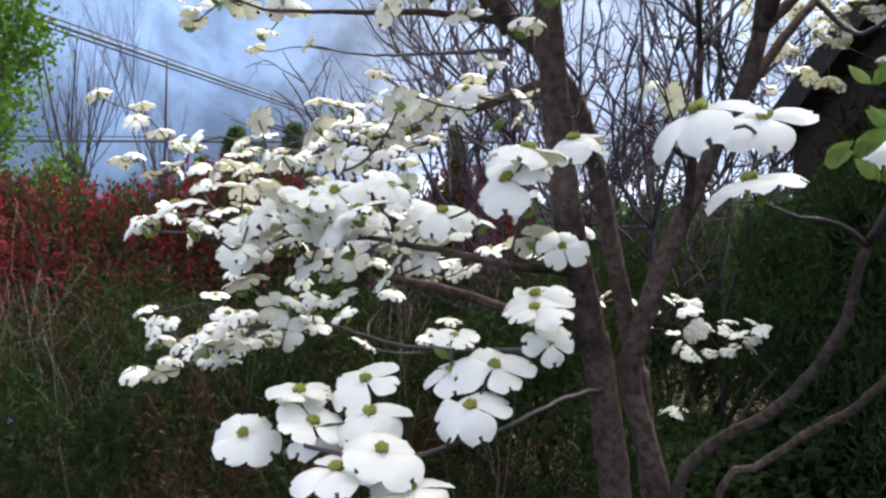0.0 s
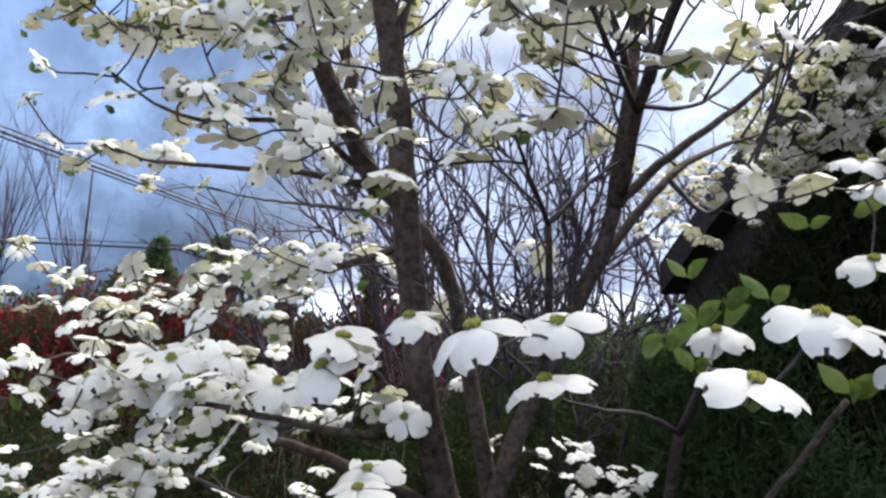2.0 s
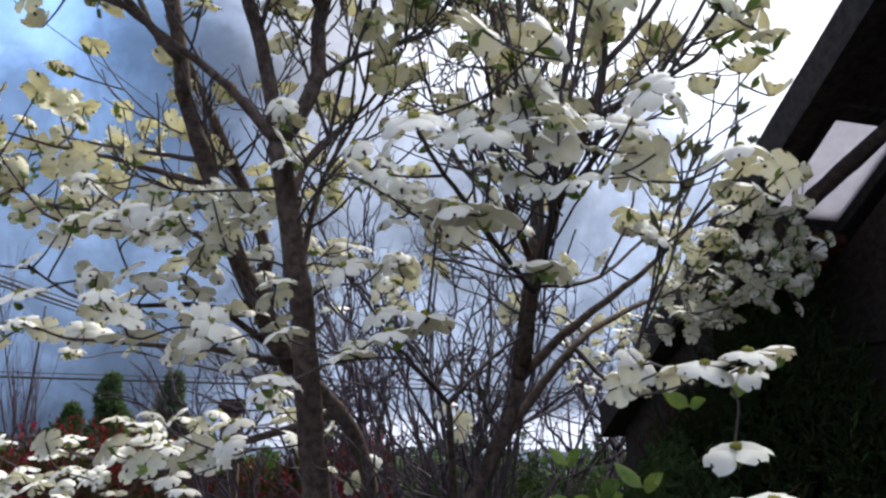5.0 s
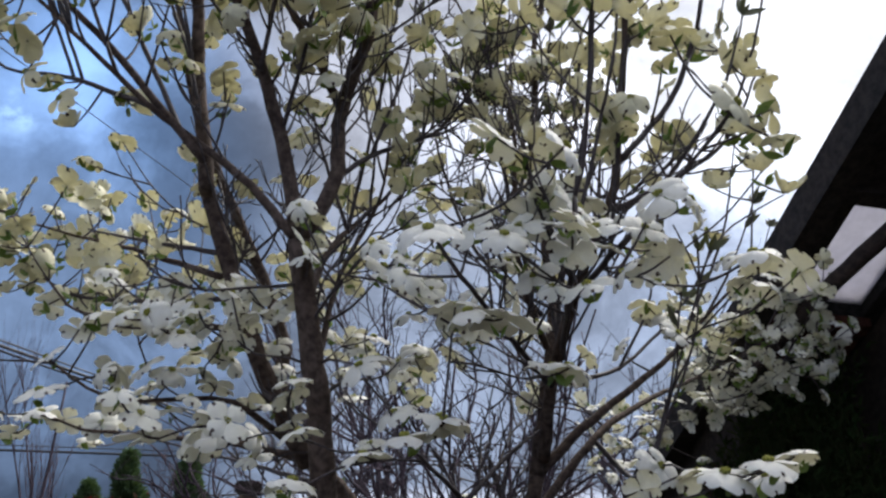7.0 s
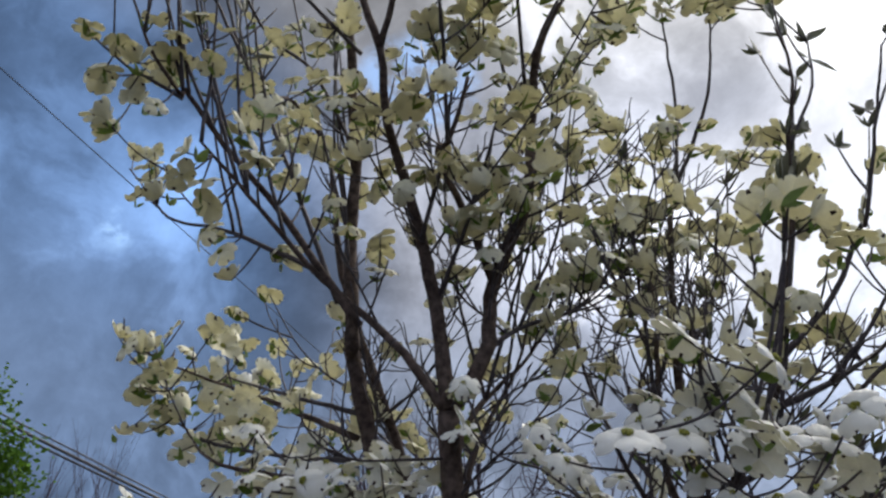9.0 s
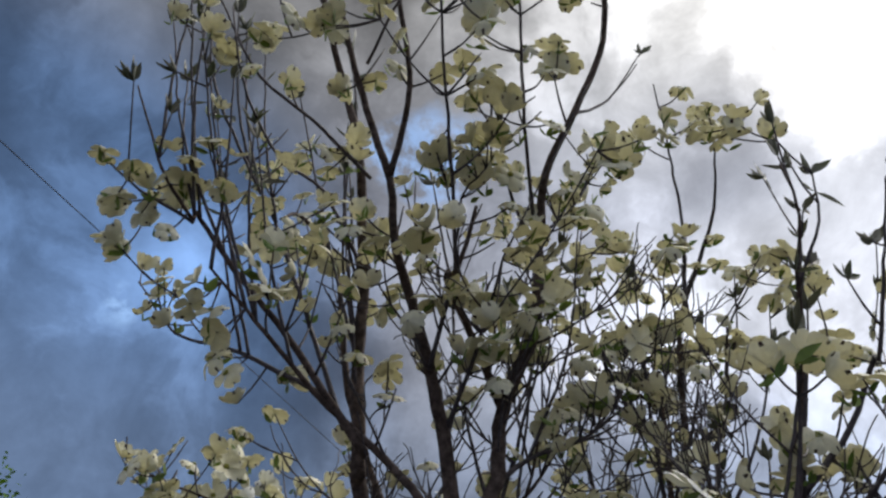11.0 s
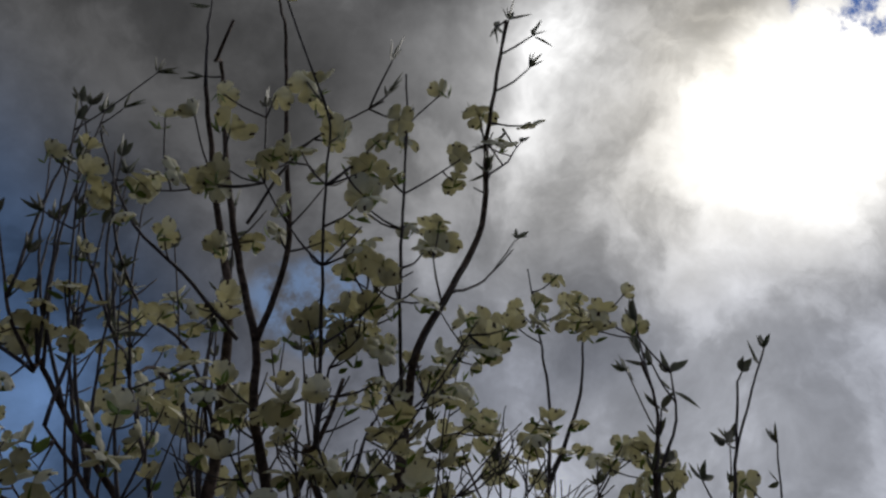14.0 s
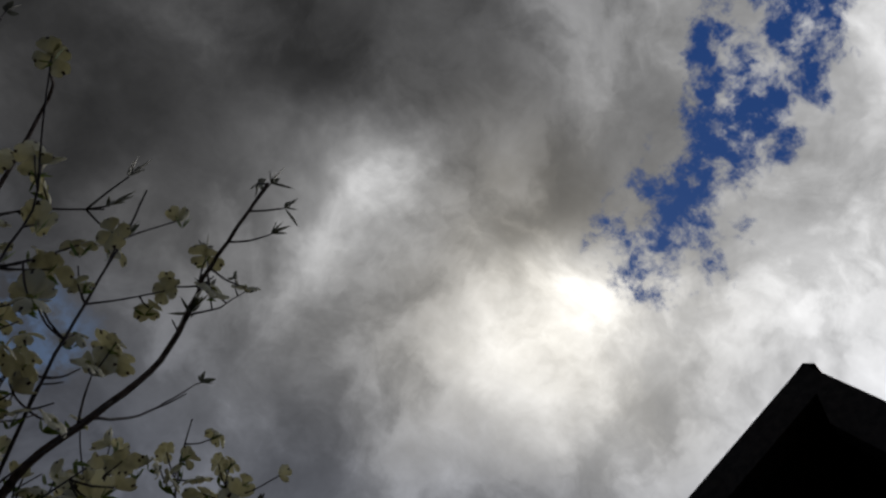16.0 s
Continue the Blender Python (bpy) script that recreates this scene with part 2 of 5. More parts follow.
THUJA = material("thuja_spray", (0.26, 0.31, 0.045), 0.7, 0.2, 60, 3, 0, (0.07, 0.12, 0.025), (1, 1, .4), island=0.8, spec=0.2)
BLUEBELL = material("small_blue_flower", (0.09, 0.10, 0.45), 0.7, 0.2, 60, 3, 0, (0.15, 0.15, 0.5))
BARETREE = material("bare_tree_bark", (0.085, 0.066, 0.080), 0.9, 0.3, 60, 6, 0, (0.055, 0.044, 0.06), spec=0.1)
SHEET = material("translucent_roof_sheet", (0.80, 0.79, 0.85), 0.5, 0.05, 30, 3, 0.0, (0.72, 0.71, 0.78), (0.62, 0.62, 0.62), through=0.9)

# ---- mesh helpers ----
def mesh_of(name, verts, faces, mats, index=None, smooth=True):
    me = bpy.data.meshes.new(name)
    me.from_pydata(verts, [], faces)
    for m in mats:
        me.materials.append(m)
    if index is not None:
        me.polygons.foreach_set("material_index", np.asarray(index, dtype=np.int32))
    me.polygons.foreach_set("use_smooth", np.full(len(me.polygons), smooth))
    me.update()
    return me


def part(name, me, parent=None, label=""):
    ob = new(name, me)
    if parent is not None:
        ob.parent = parent
        if parent.data is None:
            ob.matrix_parent_inverse = Matrix.Translation(-parent.location)
    if label:
        ob["label"] = label
    return ob


def thing(name, at, label, category, group="", kind=""):
    ob = new(name)
    ob.location = at
    ob.empty_display_size = 0.1
    return tagged(ob, label, category, group, kind)


def curve_points(points, step=0.03):
    """A smooth line (Catmull-Rom) through a few control points."""
    p = [np.array(q, float) for q in points]
    if len(p) == 2:
        n = max(2, int(np.linalg.norm(p[1] - p[0]) / step))
        return np.array([p[0] + (p[1] - p[0]) * i / n for i in range(n + 1)])
    p = [2 * p[0] - p[1]] + p + [2 * p[-1] - p[-2]]
    out = []
    for i in range(1, len(p) - 2):
        n = max(2, int(np.linalg.norm(p[i + 1] - p[i]) / step))
        for k in range(n):
            s = k / n
            out.append(0.5 * (2 * p[i] + (p[i + 1] - p[i - 1]) * s + (2 * p[i - 1] - 5 * p[i] + 4 * p[i + 1] - p[i + 2]) * s * s
                              + (3 * p[i] - p[i - 1] - 3 * p[i + 1] + p[i + 2]) * s ** 3))
    out.append(p[-2])
    return np.array(out)


def tube(line, r0, r1, sides=8, wobble=0.0, seed=0, power=1.0):
    """Vertices and faces of a tapered round limb along a line, with slightly uneven girth."""
    rng = np.random.default_rng(seed)
    n = len(line)
    verts, faces = [], []
    tang = np.gradient(line, axis=0)
    tang /= np.linalg.norm(tang, axis=1)[:, None] + 1e-9
    side = np.cross(tang[0], (0.3, 0.9, 0.2))
    side /= np.linalg.norm(side)
    bulge = rng.normal(0, wobble, (n, sides))
    for i in range(n):
        side = side - tang[i] * side.dot(tang[i])
        side /= np.linalg.norm(side)
        other = np.cross(tang[i], side)
        r = r0 + (r1 - r0) * (i / (n - 1)) ** power
        for k in range(sides):
            a = 2 * math.pi * k / sides
            verts.append(line[i] + (side * math.cos(a) + other * math.sin(a)) * r * (1 + bulge[i, k]))
    for i in range(n - 1):
        for k in range(sides):
            a, b = i * sides + k, i * sides + (k + 1) % sides
            faces.append((a, b, b + sides, a + sides))
    faces.append(tuple(range(sides - 1, -1, -1)))
    faces.append(tuple((n - 1) * sides + k for k in range(sides)))
    return verts, faces


class Heap:
    """Gathers many small pieces for one mesh."""

    def __init__(self):
        self.v, self.f, self.m, self.n = [], [], [], 0

    def add(self, verts, faces, mat=0):
        self.v.append(np.asarray(verts, float))
        self.f += [tuple(i + self.n for i in q) for q in faces]
        self.m += [mat] * len(faces)
        self.n += len(verts)

    def mesh(self, name, mats, smooth=True):
        return mesh_of(name, np.concatenate(self.v).tolist(), self.f, mats, self.m, smooth)


def leaves_mesh(name, places, normals, size, mats, seed=0, slim=0.5, mat_of=None):
    """Many folded leaves (two triangles pairs each) in one mesh."""
    rng = np.random.default_rng(seed)
    n = len(places)
    places = np.asarray(places)
    d = np.asarray(normals) + rng.normal(0, 0.55, (n, 3))
    d /= np.linalg.norm(d, axis=1)[:, None]
    s = np.cross(d, rng.normal(0, 1, (n, 3)))
    s /= np.linalg.norm(s, axis=1)[:, None]
    up = np.cross(d, s)
    k = (np.asarray(size) * rng.uniform(0.6, 1.3, n))[:, None]
    w = k * slim
    base, tip = places, places + d * k * 1.0
    mid = places + d * k * 0.45 - up * k * 0.08
    left, right = mid + s * w * 0.5 + up * k * 0.14, mid - s * w * 0.5 + up * k * 0.14
    verts = np.stack([base, left, tip, right, mid], 1).reshape(-1, 3)
    o = np.arange(n)[:, None] * 5
    faces = np.concatenate([(o + [0, 4, 1]), (o + [1, 4, 2]), (o + [0, 3, 4]), (o + [3, 2, 4])], 1).reshape(-1, 3)
    idx = None if mat_of is None else np.repeat(np.asarray(mat_of), 4)
    return mesh_of(name, verts.tolist(), faces.tolist(), mats, idx, True)


def box(x0, x1, y0, y1, z0, z1, bevel=0.0):
    bm = bmesh.new()
    bmesh.ops.create_cube(bm, size=1)
    bmesh.ops.transform(bm, matrix=Matrix.Translation(((x0 + x1) / 2, (y0 + y1) / 2, (z0 + z1) / 2)) @ Matrix.Diagonal((x1 - x0, y1 - y0, z1 - z0, 1)), verts=bm.verts)
    if bevel:
        bmesh.ops.bevel(bm, geom=bm.edges[:], offset=bevel, segments=2, affect="EDGES")
    return bm


def bm_part(name, bm, mat, parent=None, label="", matrix=None):
    me = bpy.data.meshes.new(name)
    if matrix is not None:
        bmesh.ops.transform(bm, matrix=matrix, verts=bm.verts)
    bm.to_mesh(me)
    bm.free()
    me.materials.append(mat)
    return part(name, me, parent, label)

# ---- ground and distance ----
def ground_height(x, y):
    return 0.05 * math.sin(x * 0.7) * math.cos(y * 0.5)


grid = [-2500, -600, -150, -60, -30] + [i * 1.0 for i in range(-16, 17)] + [30, 60, 150, 600, 2500]
gv = [(x, y, ground_height(x, y) if max(abs(x), abs(y)) < 20 else 0.0) for y in grid for x in grid]
gf = [(j * len(grid) + i, j * len(grid) + i + 1, (j + 1) * len(grid) + i + 1, (j + 1) * len(grid) + i) for j in range(len(grid) - 1) for i in range(len(grid) - 1)]
tagged(new("ground", mesh_of("ground", gv, gf, [GRASS])), "dark garden soil and rough grass under the shrubs", "ground", kind="structure")

hv, hf = [], []
for i in range(201):
    a = radians(-100 + i)
    top = 38 + 16 * noise.noise((i * 0.09, 3.1, 0)) + 6 * noise.noise((i * 0.35, 1.7, 0))
    for r, z in ((1500, -2), (1550, top * 0.7), (1650, top), (1800, -2)):
        hv.append((math.sin(a) * r, math.cos(a) * r, z))
for i in range(200):
    for k in range(3):
        hf.append((i * 4 + k, i * 4 + 4 + k, i * 4 + 5 + k, i * 4 + 1 + k))
tagged(new("backdrop_hills", mesh_of("backdrop_hills", hv, hf, [HILL])), "wooded hills low on the horizon, blue-grey distance haze painted into their colour", "hills", kind="structure")


# ---- hedge and shrubs ----
def shrub_leaves(name, x0, x1, y0, y1, height, count, size, mats, red=0.0, seed=0, lump=0.12, label="", category="shrub", slim=0.45, up=0.5, tips=0):
    """A leafy shrub row: leaves on an uneven shell and scattered inside it, with the red young growth on top."""
    rng = np.random.default_rng(seed)
    pts, nor, kind = [], [], []
    while len(pts) < count:
        x, y = rng.uniform(x0, x1), rng.uniform(y0, y1)
        crest = height + lump * (noise.noise((x * 1.3, y * 1.3, seed)) + 0.6 * noise.noise((x * 4, y * 4, seed + 5)))
        edge = min((y - y0) / (y1 - y0) * 3, (y1 - y) / (y1 - y0) * 3, 1)
        crest *= 0.62 + 0.38 * math.sqrt(max(edge, 0))
        z = crest * (1 - abs(rng.normal(0, 0.24))) if rng.random() < 0.75 else rng.uniform(0.05, crest)
        if z < 0.02:
            continue
        pts.append((x, y, z))
        out = np.array([rng.normal(0, 0.5), -0.5 + rng.normal(0, 0.4), up + rng.normal(0, 0.3)])
        nor.append(out)
        patch = noise.noise((x * 0.9, y * 0.9, seed + 9.0)) * 0.5 + 0.5
        shade = noise.noise((x * 2.2, y * 2.2, z * 2.2 + seed)) * 0.5 + 0.5
        kind.append(1 if red > 0.01 and z > crest * (0.86 - 0.22 * patch) and rng.random() < red * max(0.08, 2.6 * patch - 0.75) else 2 if rng.random() < shade - 0.30 else 0)
    for _ in range(tips):
        x, y = rng.uniform(x0, x1), rng.uniform(y0 + 0.1 * (y1 - y0), y1 - 0.1 * (y1 - y0))
        crest = height + lump * (noise.noise((x * 1.3, y * 1.3, seed)) + 0.6 * noise.noise((x * 4, y * 4, seed + 5)))
        crest *= 0.62 + 0.38 * math.sqrt(min((y - y0) / (y1 - y0) * 3, (y1 - y) / (y1 - y0) * 3, 1))
        patch = noise.noise((x * 0.9, y * 0.9, seed + 9.0)) * 0.5 + 0.5
        way = np.array((rng.normal(0, 0.18), rng.normal(0, 0.18), 1.0))
        reach = rng.uniform(0.08, 0.26)
        tone = 1 if rng.random() < patch * 1.6 - 0.45 else 2 if rng.random() < 0.6 else 0
        for u in np.linspace(0, 1, 9):
            pts.append(tuple(np.array((x, y, crest * 0.96)) + way * reach * u + rng.normal(0, 0.006, 3)))
            nor.append(way * 1.2 + rng.normal(0, 0.5, 3))
            kind.append(tone)
    count = len(pts)
    ob = new(name, leaves_mesh(name, pts, nor, np.full(count, size), mats, seed, slim, kind if red else None))
    return tagged(ob, label, category, kind="stuff")


def stalks(name, x0, x1, y0, y1, low, high, count, mat, seed, label, category="stalks", lean=0.12, r=0.004, fork=2):
    """Bare upright stalks with side twigs, for what stands between the leaves."""
    rng = np.random.default_rng(seed)
    heap = Heap()
    for _ in range(count):
        x, y, h = rng.uniform(x0, x1), rng.uniform(y0, y1), rng.uniform(low, high)
        top = np.array([x + rng.normal(0, lean) * h, y + rng.normal(0, lean) * h, h])
        mid = np.array([x, y, 0]) * 0.5 + top * 0.5 + rng.normal(0, 0.03, 3) * h
        heap.add(*tube(curve_points([(x, y, 0), mid, top], h / 6), r, r * 0.35, 4))
        for _ in range(fork):
            s = rng.uniform(0.4, 0.85)
            b = np.array([x, y, 0]) * (1 - s) + top * s
            heap.add(*tube(curve_points([b, b + rng.normal(0, 0.1, 3) * h * 0.5 + (0, 0, 0.14 * h), b + rng.normal(0, 0.12, 3) * h * 0.5 + (0, 0, 0.25 * h)], h / 6), r * 0.6, r * 0.25, 4))
    return tagged(new(name, heap.mesh(name, [mat])), label, category, kind="stuff")


shrub_leaves("photinia_hedge", -5.0, 0.5, 4.1, 5.3, 1.60, 60000, 0.042, [HEDGE_GREEN, HEDGE_RED, HEDGE_BROWN], 1.0, 3, 0.28, "photinia hedge with crimson young growth over dark green leaves", "hedge", tips=2600)
def sprig_shrub(name, x0, x1, y0, y1, height, count, per, mats, seed, lump, label, reach=0.15, leaf=0.026, slim=0.16):
    """A feathery shrub row: short rising sprigs, each set with narrow leaves all along it."""
    rng = np.random.default_rng(seed)
    pts, nor, kind = [], [], []
    while len(pts) < count * per:
        x, y = rng.uniform(x0, x1), rng.uniform(y0, y1)
        crest = height + lump * (noise.noise((x * 1.4, y * 1.4, seed)) + 1.3 * noise.noise((x * 4.0, y * 4.0, seed + 5)))
        edge = min((y - y0) / (y1 - y0) * 3, (y1 - y) / (y1 - y0) * 3, 1)
        crest *= 0.55 + 0.45 * math.sqrt(max(edge, 0))
        z = crest * (1 - abs(rng.normal(0, 0.28)))
        if z < 0.03:
            continue
        way = np.array((rng.normal(0, 0.35), -0.22 + rng.normal(0, 0.35), 1.0))
        way /= np.linalg.norm(way)
        tone = 1 if noise.noise((x * 2.0, y * 2.0, seed + 3.0)) > 0.22 and rng.random() < 0.6 else 0
        for s in np.linspace(0, 1, per):
            pts.append(np.array((x, y, z)) + way * reach * (s - 0.6) + rng.normal(0, 0.004, 3))
            nor.append(way * 0.9 + rng.normal(0, 0.45, 3))
            kind.append(tone)
    n = len(pts)
    return tagged(new(name, leaves_mesh(name, pts, nor, np.full(n, leaf), mats, seed, slim, kind)), label, "shrub", kind="stuff")


sprig_shrub("low_shrubs", -3.4, 0.6, 2.1, 4.1, 1.12, 9500, 14, [HEDGE_GREEN, HEDGE_BROWN], 5, 0.34, "dense feathery dark green low shrubs with bronze patches in front of the hedge", 0.15, 0.036, 0.24)
sprig_shrub("wall_shrub", 1.12, 1.62, 1.5, 3.25, 1.62, 4200, 14, [SHRUB, HEDGE_GREEN], 9, 0.30, "dark green shrub growing against the timber wall", 0.16, 0.036, 0.24)
sprig_shrub("wall_conifer", 1.32, 1.80, 1.9, 3.0, 1.98, 3000, 14, [HEDGE_GREEN, HEDGE_BROWN], 10, 0.34, "dark feathery conifer against the timber wall", 0.20, 0.040, 0.2)
sprig_shrub("house_shrubs", 0.4, 3.4, 3.3, 4.8, 1.42, 7000, 14, [SHRUB, HEDGE_GREEN], 8, 0.36, "dense dark green shrubs below the house gable", 0.16, 0.036, 0.24)
shrub_leaves("house_bed_plants", 0.55, 2.2, 2.0, 3.4, 0.72, 26000, 0.045, [SHRUB, SHRUB, HEDGE_GREEN], 0.25, 18, 0.25, "leafy green plants at the foot of the wall", "plants", 0.5)
shrub_leaves("far_hedgerow", -9.0, 9.0, 11.0, 14.0, 1.75, 26000, 0.16, [CONIFER], 0, 28, 0.5, "dark hedgerow far behind the garden", "hedge", 0.6)
stalks("dry_stalks", -3.4, 0.5, 2.2, 4.0, 0.75, 1.34, 230, STALK, 4, "thin dry grey-brown stalks rising out of the shrubs", r=0.0026, fork=4)
shrub_leaves("blue_flowers", -2.0, -1.3, 2.35, 2.9, 1.0, 60, 0.03, [BLUEBELL], 0, 38, 0.2, "few small blue flowers among the shrubs", "flowers", 0.6)


def bare_tree(name, x, y, height, seed, label, spread=0.30, levels=3, shoots=9, r=0.03, mat=None, leaves=None, bend=0.035):
    """An upright leafless tree: leader, rising limbs, and fine shoots."""
    rng = np.random.default_rng(seed)
    tree = thing(name, (x, y, 0.0), label, "tree")
    lines = []
    fine = Heap()

    def rise(start, way, length, radius, level):
        way = way / np.linalg.norm(way)
        mid = start + way * length * 0.5 + rng.normal(0, bend, 3) * length
        tip = start + way * length + np.array((0, 0, 0.12 * length)) + rng.normal(0, bend * 1.5, 3) * length
        line = curve_points([start, mid, tip], length / 8)
        geo = tube(line, radius, radius * 0.32, 7 if level == 0 else 5, 0.04, seed)
        if level <= 1:
            part("trunk" if level == 0 else "limb", mesh_of("limb", [tuple(q) for q in geo[0]], geo[1], [mat or BARETREE]), tree)
        else:
            fine.add(*geo)
        lines.append(line)
        if level < levels:
            for k in range(shoots if level == 0 else max(3, shoots - 3)):
                i = int(rng.uniform(0.22 if level == 0 else 0.3, 0.92) * (len(line) - 1))
                out = rng.normal(0, 1, 3) * (1, 1, 0.2)
                out /= np.linalg.norm(out)
                rise(line[i], way * 1.0 + out * spread * rng.uniform(0.6, 1.6) + (0, 0, 0.25), length * rng.uniform(0.35, 0.6), radius * 0.5 * (1 - 0.4 * i / len(line)), level + 1)

    rise(np.array((x, y, -0.03)), np.array((rng.normal(0, 0.05), rng.normal(0, 0.05), 1.0)), height * 0.72, r, 0)
    tw = part("twig_mass", fine.mesh("twig_mass", [mat or BARETREE]), tree, "fine bare shoots")
    tw["kind"] = "stuff"
    if leaves:
        count, size, lmat = leaves
        pts, nor = [], []
        for _ in range(count):
            line = lines[int(rng.integers(len(lines) // 4, len(lines)))]
            q = line[int(rng.integers(len(line) // 3, len(line)))]
            pts.append(q + rng.normal(0, size * 1.6, 3))
            nor.append(rng.normal(0, 0.6, 3) + (0, 0, 0.1))
        cr = part("crown", leaves_mesh("crown", pts, nor, np.full(count, size), [lmat], seed, 0.6), tree, "fresh green leaves")
        cr["kind"] = "stuff"
    return tree


bare_tree("bare_tree", -3.35, 7.4, 3.6, 51, "leafless upright young tree with purple-brown shoots", 0.34, 3, 8, 0.028)
bare_tree("bare_tree", -2.65, 7.8, 3.9, 52, "leafless upright young tree behind the hedge", 0.26, 3, 8, 0.028)
bare_tree("bare_tree", -4.6, 8.2, 3.3, 53, "leafless slender tree behind the hedge", 0.3, 3, 7, 0.024)
bare_tree("bare_tree", -1.75, 8.6, 2.9, 54, "slim leafless sapling behind the hedge", 0.2, 2, 6, 0.016)


def thicket(name, x, y, height, seed, label, stems=6, r=0.016):
    """A leafless shrub: several crooked stems from one foot, forking wide into fine crooked twigs."""
    rng = np.random.default_rng(seed)
    bush = thing(name, (x, y, 0.0), label, "shrub")
    fine = Heap()

    def crook(start, way, length, radius, level):
        n = 9 if level == 0 else 7 if level == 1 else 5
        line, way = [start], way / np.linalg.norm(way)
        for _ in range(n):
            way = way + rng.normal(0, 0.15 + 0.05 * level, 3) + np.array((0, 0, 0.05))
            way /= np.linalg.norm(way)
            line.append(line[-1] + way * length / n)
        line = curve_points(line, length / (n * 2))
        geo = tube(line, radius, radius * 0.35, 6 if level == 0 else 4, 0.05, seed)
        if level == 0:
            part("stem", mesh_of("stem", [tuple(q) for q in geo[0]], geo[1], [BARETREE]), bush)
        else:
            fine.add(*geo)
        if level < 3:
            for _ in range((9, 5, 3)[level]):
                i = int(rng.uniform(0.22, 0.95) * (len(line) - 2))
                ahead = line[i + 1] - line[i]
                ahead /= np.linalg.norm(ahead)
                out = rng.normal(0, 1, 3) * (1, 1, 0.45)
                out /= np.linalg.norm(out)
                crook(line[i], ahead + out * rng.uniform(0.5, 1.1) + (0, 0, 0.15), length * rng.uniform(0.28, 0.5), radius * (0.55, 0.5, 0.55)[level], level + 1)

    for k in range(stems):
        a = 6.283 * (k + rng.uniform(-0.3, 0.3)) / stems
        lean = rng.uniform(0.10, 0.42)
        crook(np.array((x + 0.06 * math.cos(a), y + 0.06 * math.sin(a), -0.03)), np.array((lean * math.cos(a), lean * math.sin(a), 1.0)), height * rng.uniform(0.72, 1.0), r * rng.uniform(0.7, 1.1), 0)
    tw = part("twig_mass", fine.mesh("twig_mass", [BARETREE]), bush, "fine crooked bare twigs")
    tw["kind"] = "stuff"
    return bush


thicket("bare_shrub", 0.95, 3.55, 2.75, 55, "tall leafless shrub with crooked purple-brown twigs")
thicket("bare_shrub", 0.62, 4.4, 3.0, 59, "leafless shrub with forking purple-brown twigs", 5)
thicket("bare_shrub", 0.35, 3.7, 2.7, 56, "leafless shrub with fine crooked twigs", 5)
thicket("bare_shrub", 1.15, 4.2, 2.5, 57, "leafless shrub beside the house with fine twigs", 5)
bare_tree("green_tree", -3.08, 5.4, 3.1, 58, "young tree with fresh green spring leaves", 0.5, 3, 8, 0.035, None, (9000, 0.05, GREEN_TREE))


def conifer(name, x, y, height, width, seed, label, mat, count=5000, size=0.09):
    """A narrow evergreen: a stem hung with short drooping sprays, uneven in outline."""
    rng = np.random.default_rng(seed)
    tree = thing(name, (x, y, 0.0), label, "tree")
    v, f = tube(curve_points([(x, y, -0.02), (x, y, height * 0.5), (x + 0.01, y, height)], 0.2), 0.03, 0.006, 6)
    part("trunk", mesh_of("trunk", [tuple(q) for q in v], f, [BARETREE]), tree)
    pts, nor = [], []
    for _ in range(count):
        h = rng.uniform(0.03, 1) ** 0.9
        a = rng.uniform(0, 6.283)
        layer = 0.75 + 0.35 * math.sin(h * 34 + a * 1.0 + seed)
        rad = width * (1 - h) ** 0.75 * layer * math.sqrt(rng.uniform(0.25, 1))
        pts.append((x + rad * math.cos(a), y + rad * math.sin(a), h * height))
        nor.append((math.cos(a), math.sin(a), 0.55))
    ob = part("crown", leaves_mesh("crown", pts, nor, np.full(count, size), [mat], seed, 0.35), tree, "dense evergreen sprays")
    ob["kind"] = "stuff"
    return tree


conifer("conifer", -2.35, 9.2, 2.6, 0.62, 61, "small dark green conifer behind the hedge", CONIFER, 9000, 0.10)
conifer("conifer", -1.72, 9.4, 2.65, 0.6, 62, "small dark green conifer behind the hedge", CONIFER, 9000, 0.10)
conifer("conifer", -3.0, 10.0, 2.35, 0.8, 63, "bushy dark conifer behind the hedge", CONIFER)
conifer("conifer", -4.05, 8.8, 2.3, 0.6, 64, "dark pine with a rounded top behind the hedge", CONIFER)
conifer("thuja", 0.08, 4.6, 2.0, 0.17, 65, "narrow yellow-green thuja behind the dogwood", THUJA, 5000, 0.05)

post = thing("garden_post", (-0.36, 4.25, 0.0), "weathered brown wooden post with a dark cap", "post")
bm_part("shaft", box(-0.41, -0.31, 4.2, 4.3, -0.05, 1.9, 0.008), POSTWOOD, post)
bm_part("cap", box(-0.425, -0.295, 4.185, 4.315, 1.9, 1.97, 0.012), DARKWOOD, post, "dark wooden post cap")


# ---- overhead cables ----
def cable(a, b, sag, r, label):
    a, b = np.array(a), np.array(b)
    line = np.array([a + (b - a) * s - np.array((0, 0, 4 * sag * s * (1 - s))) for s in np.linspace(0, 1, 40)])
    v, f = tube(line, r, r, 5)
    return tagged(new("overhead_cable", mesh_of("overhead_cable", [tuple(q) for q in v], f, [RUBBER])), label, "cable", "overhead cables")


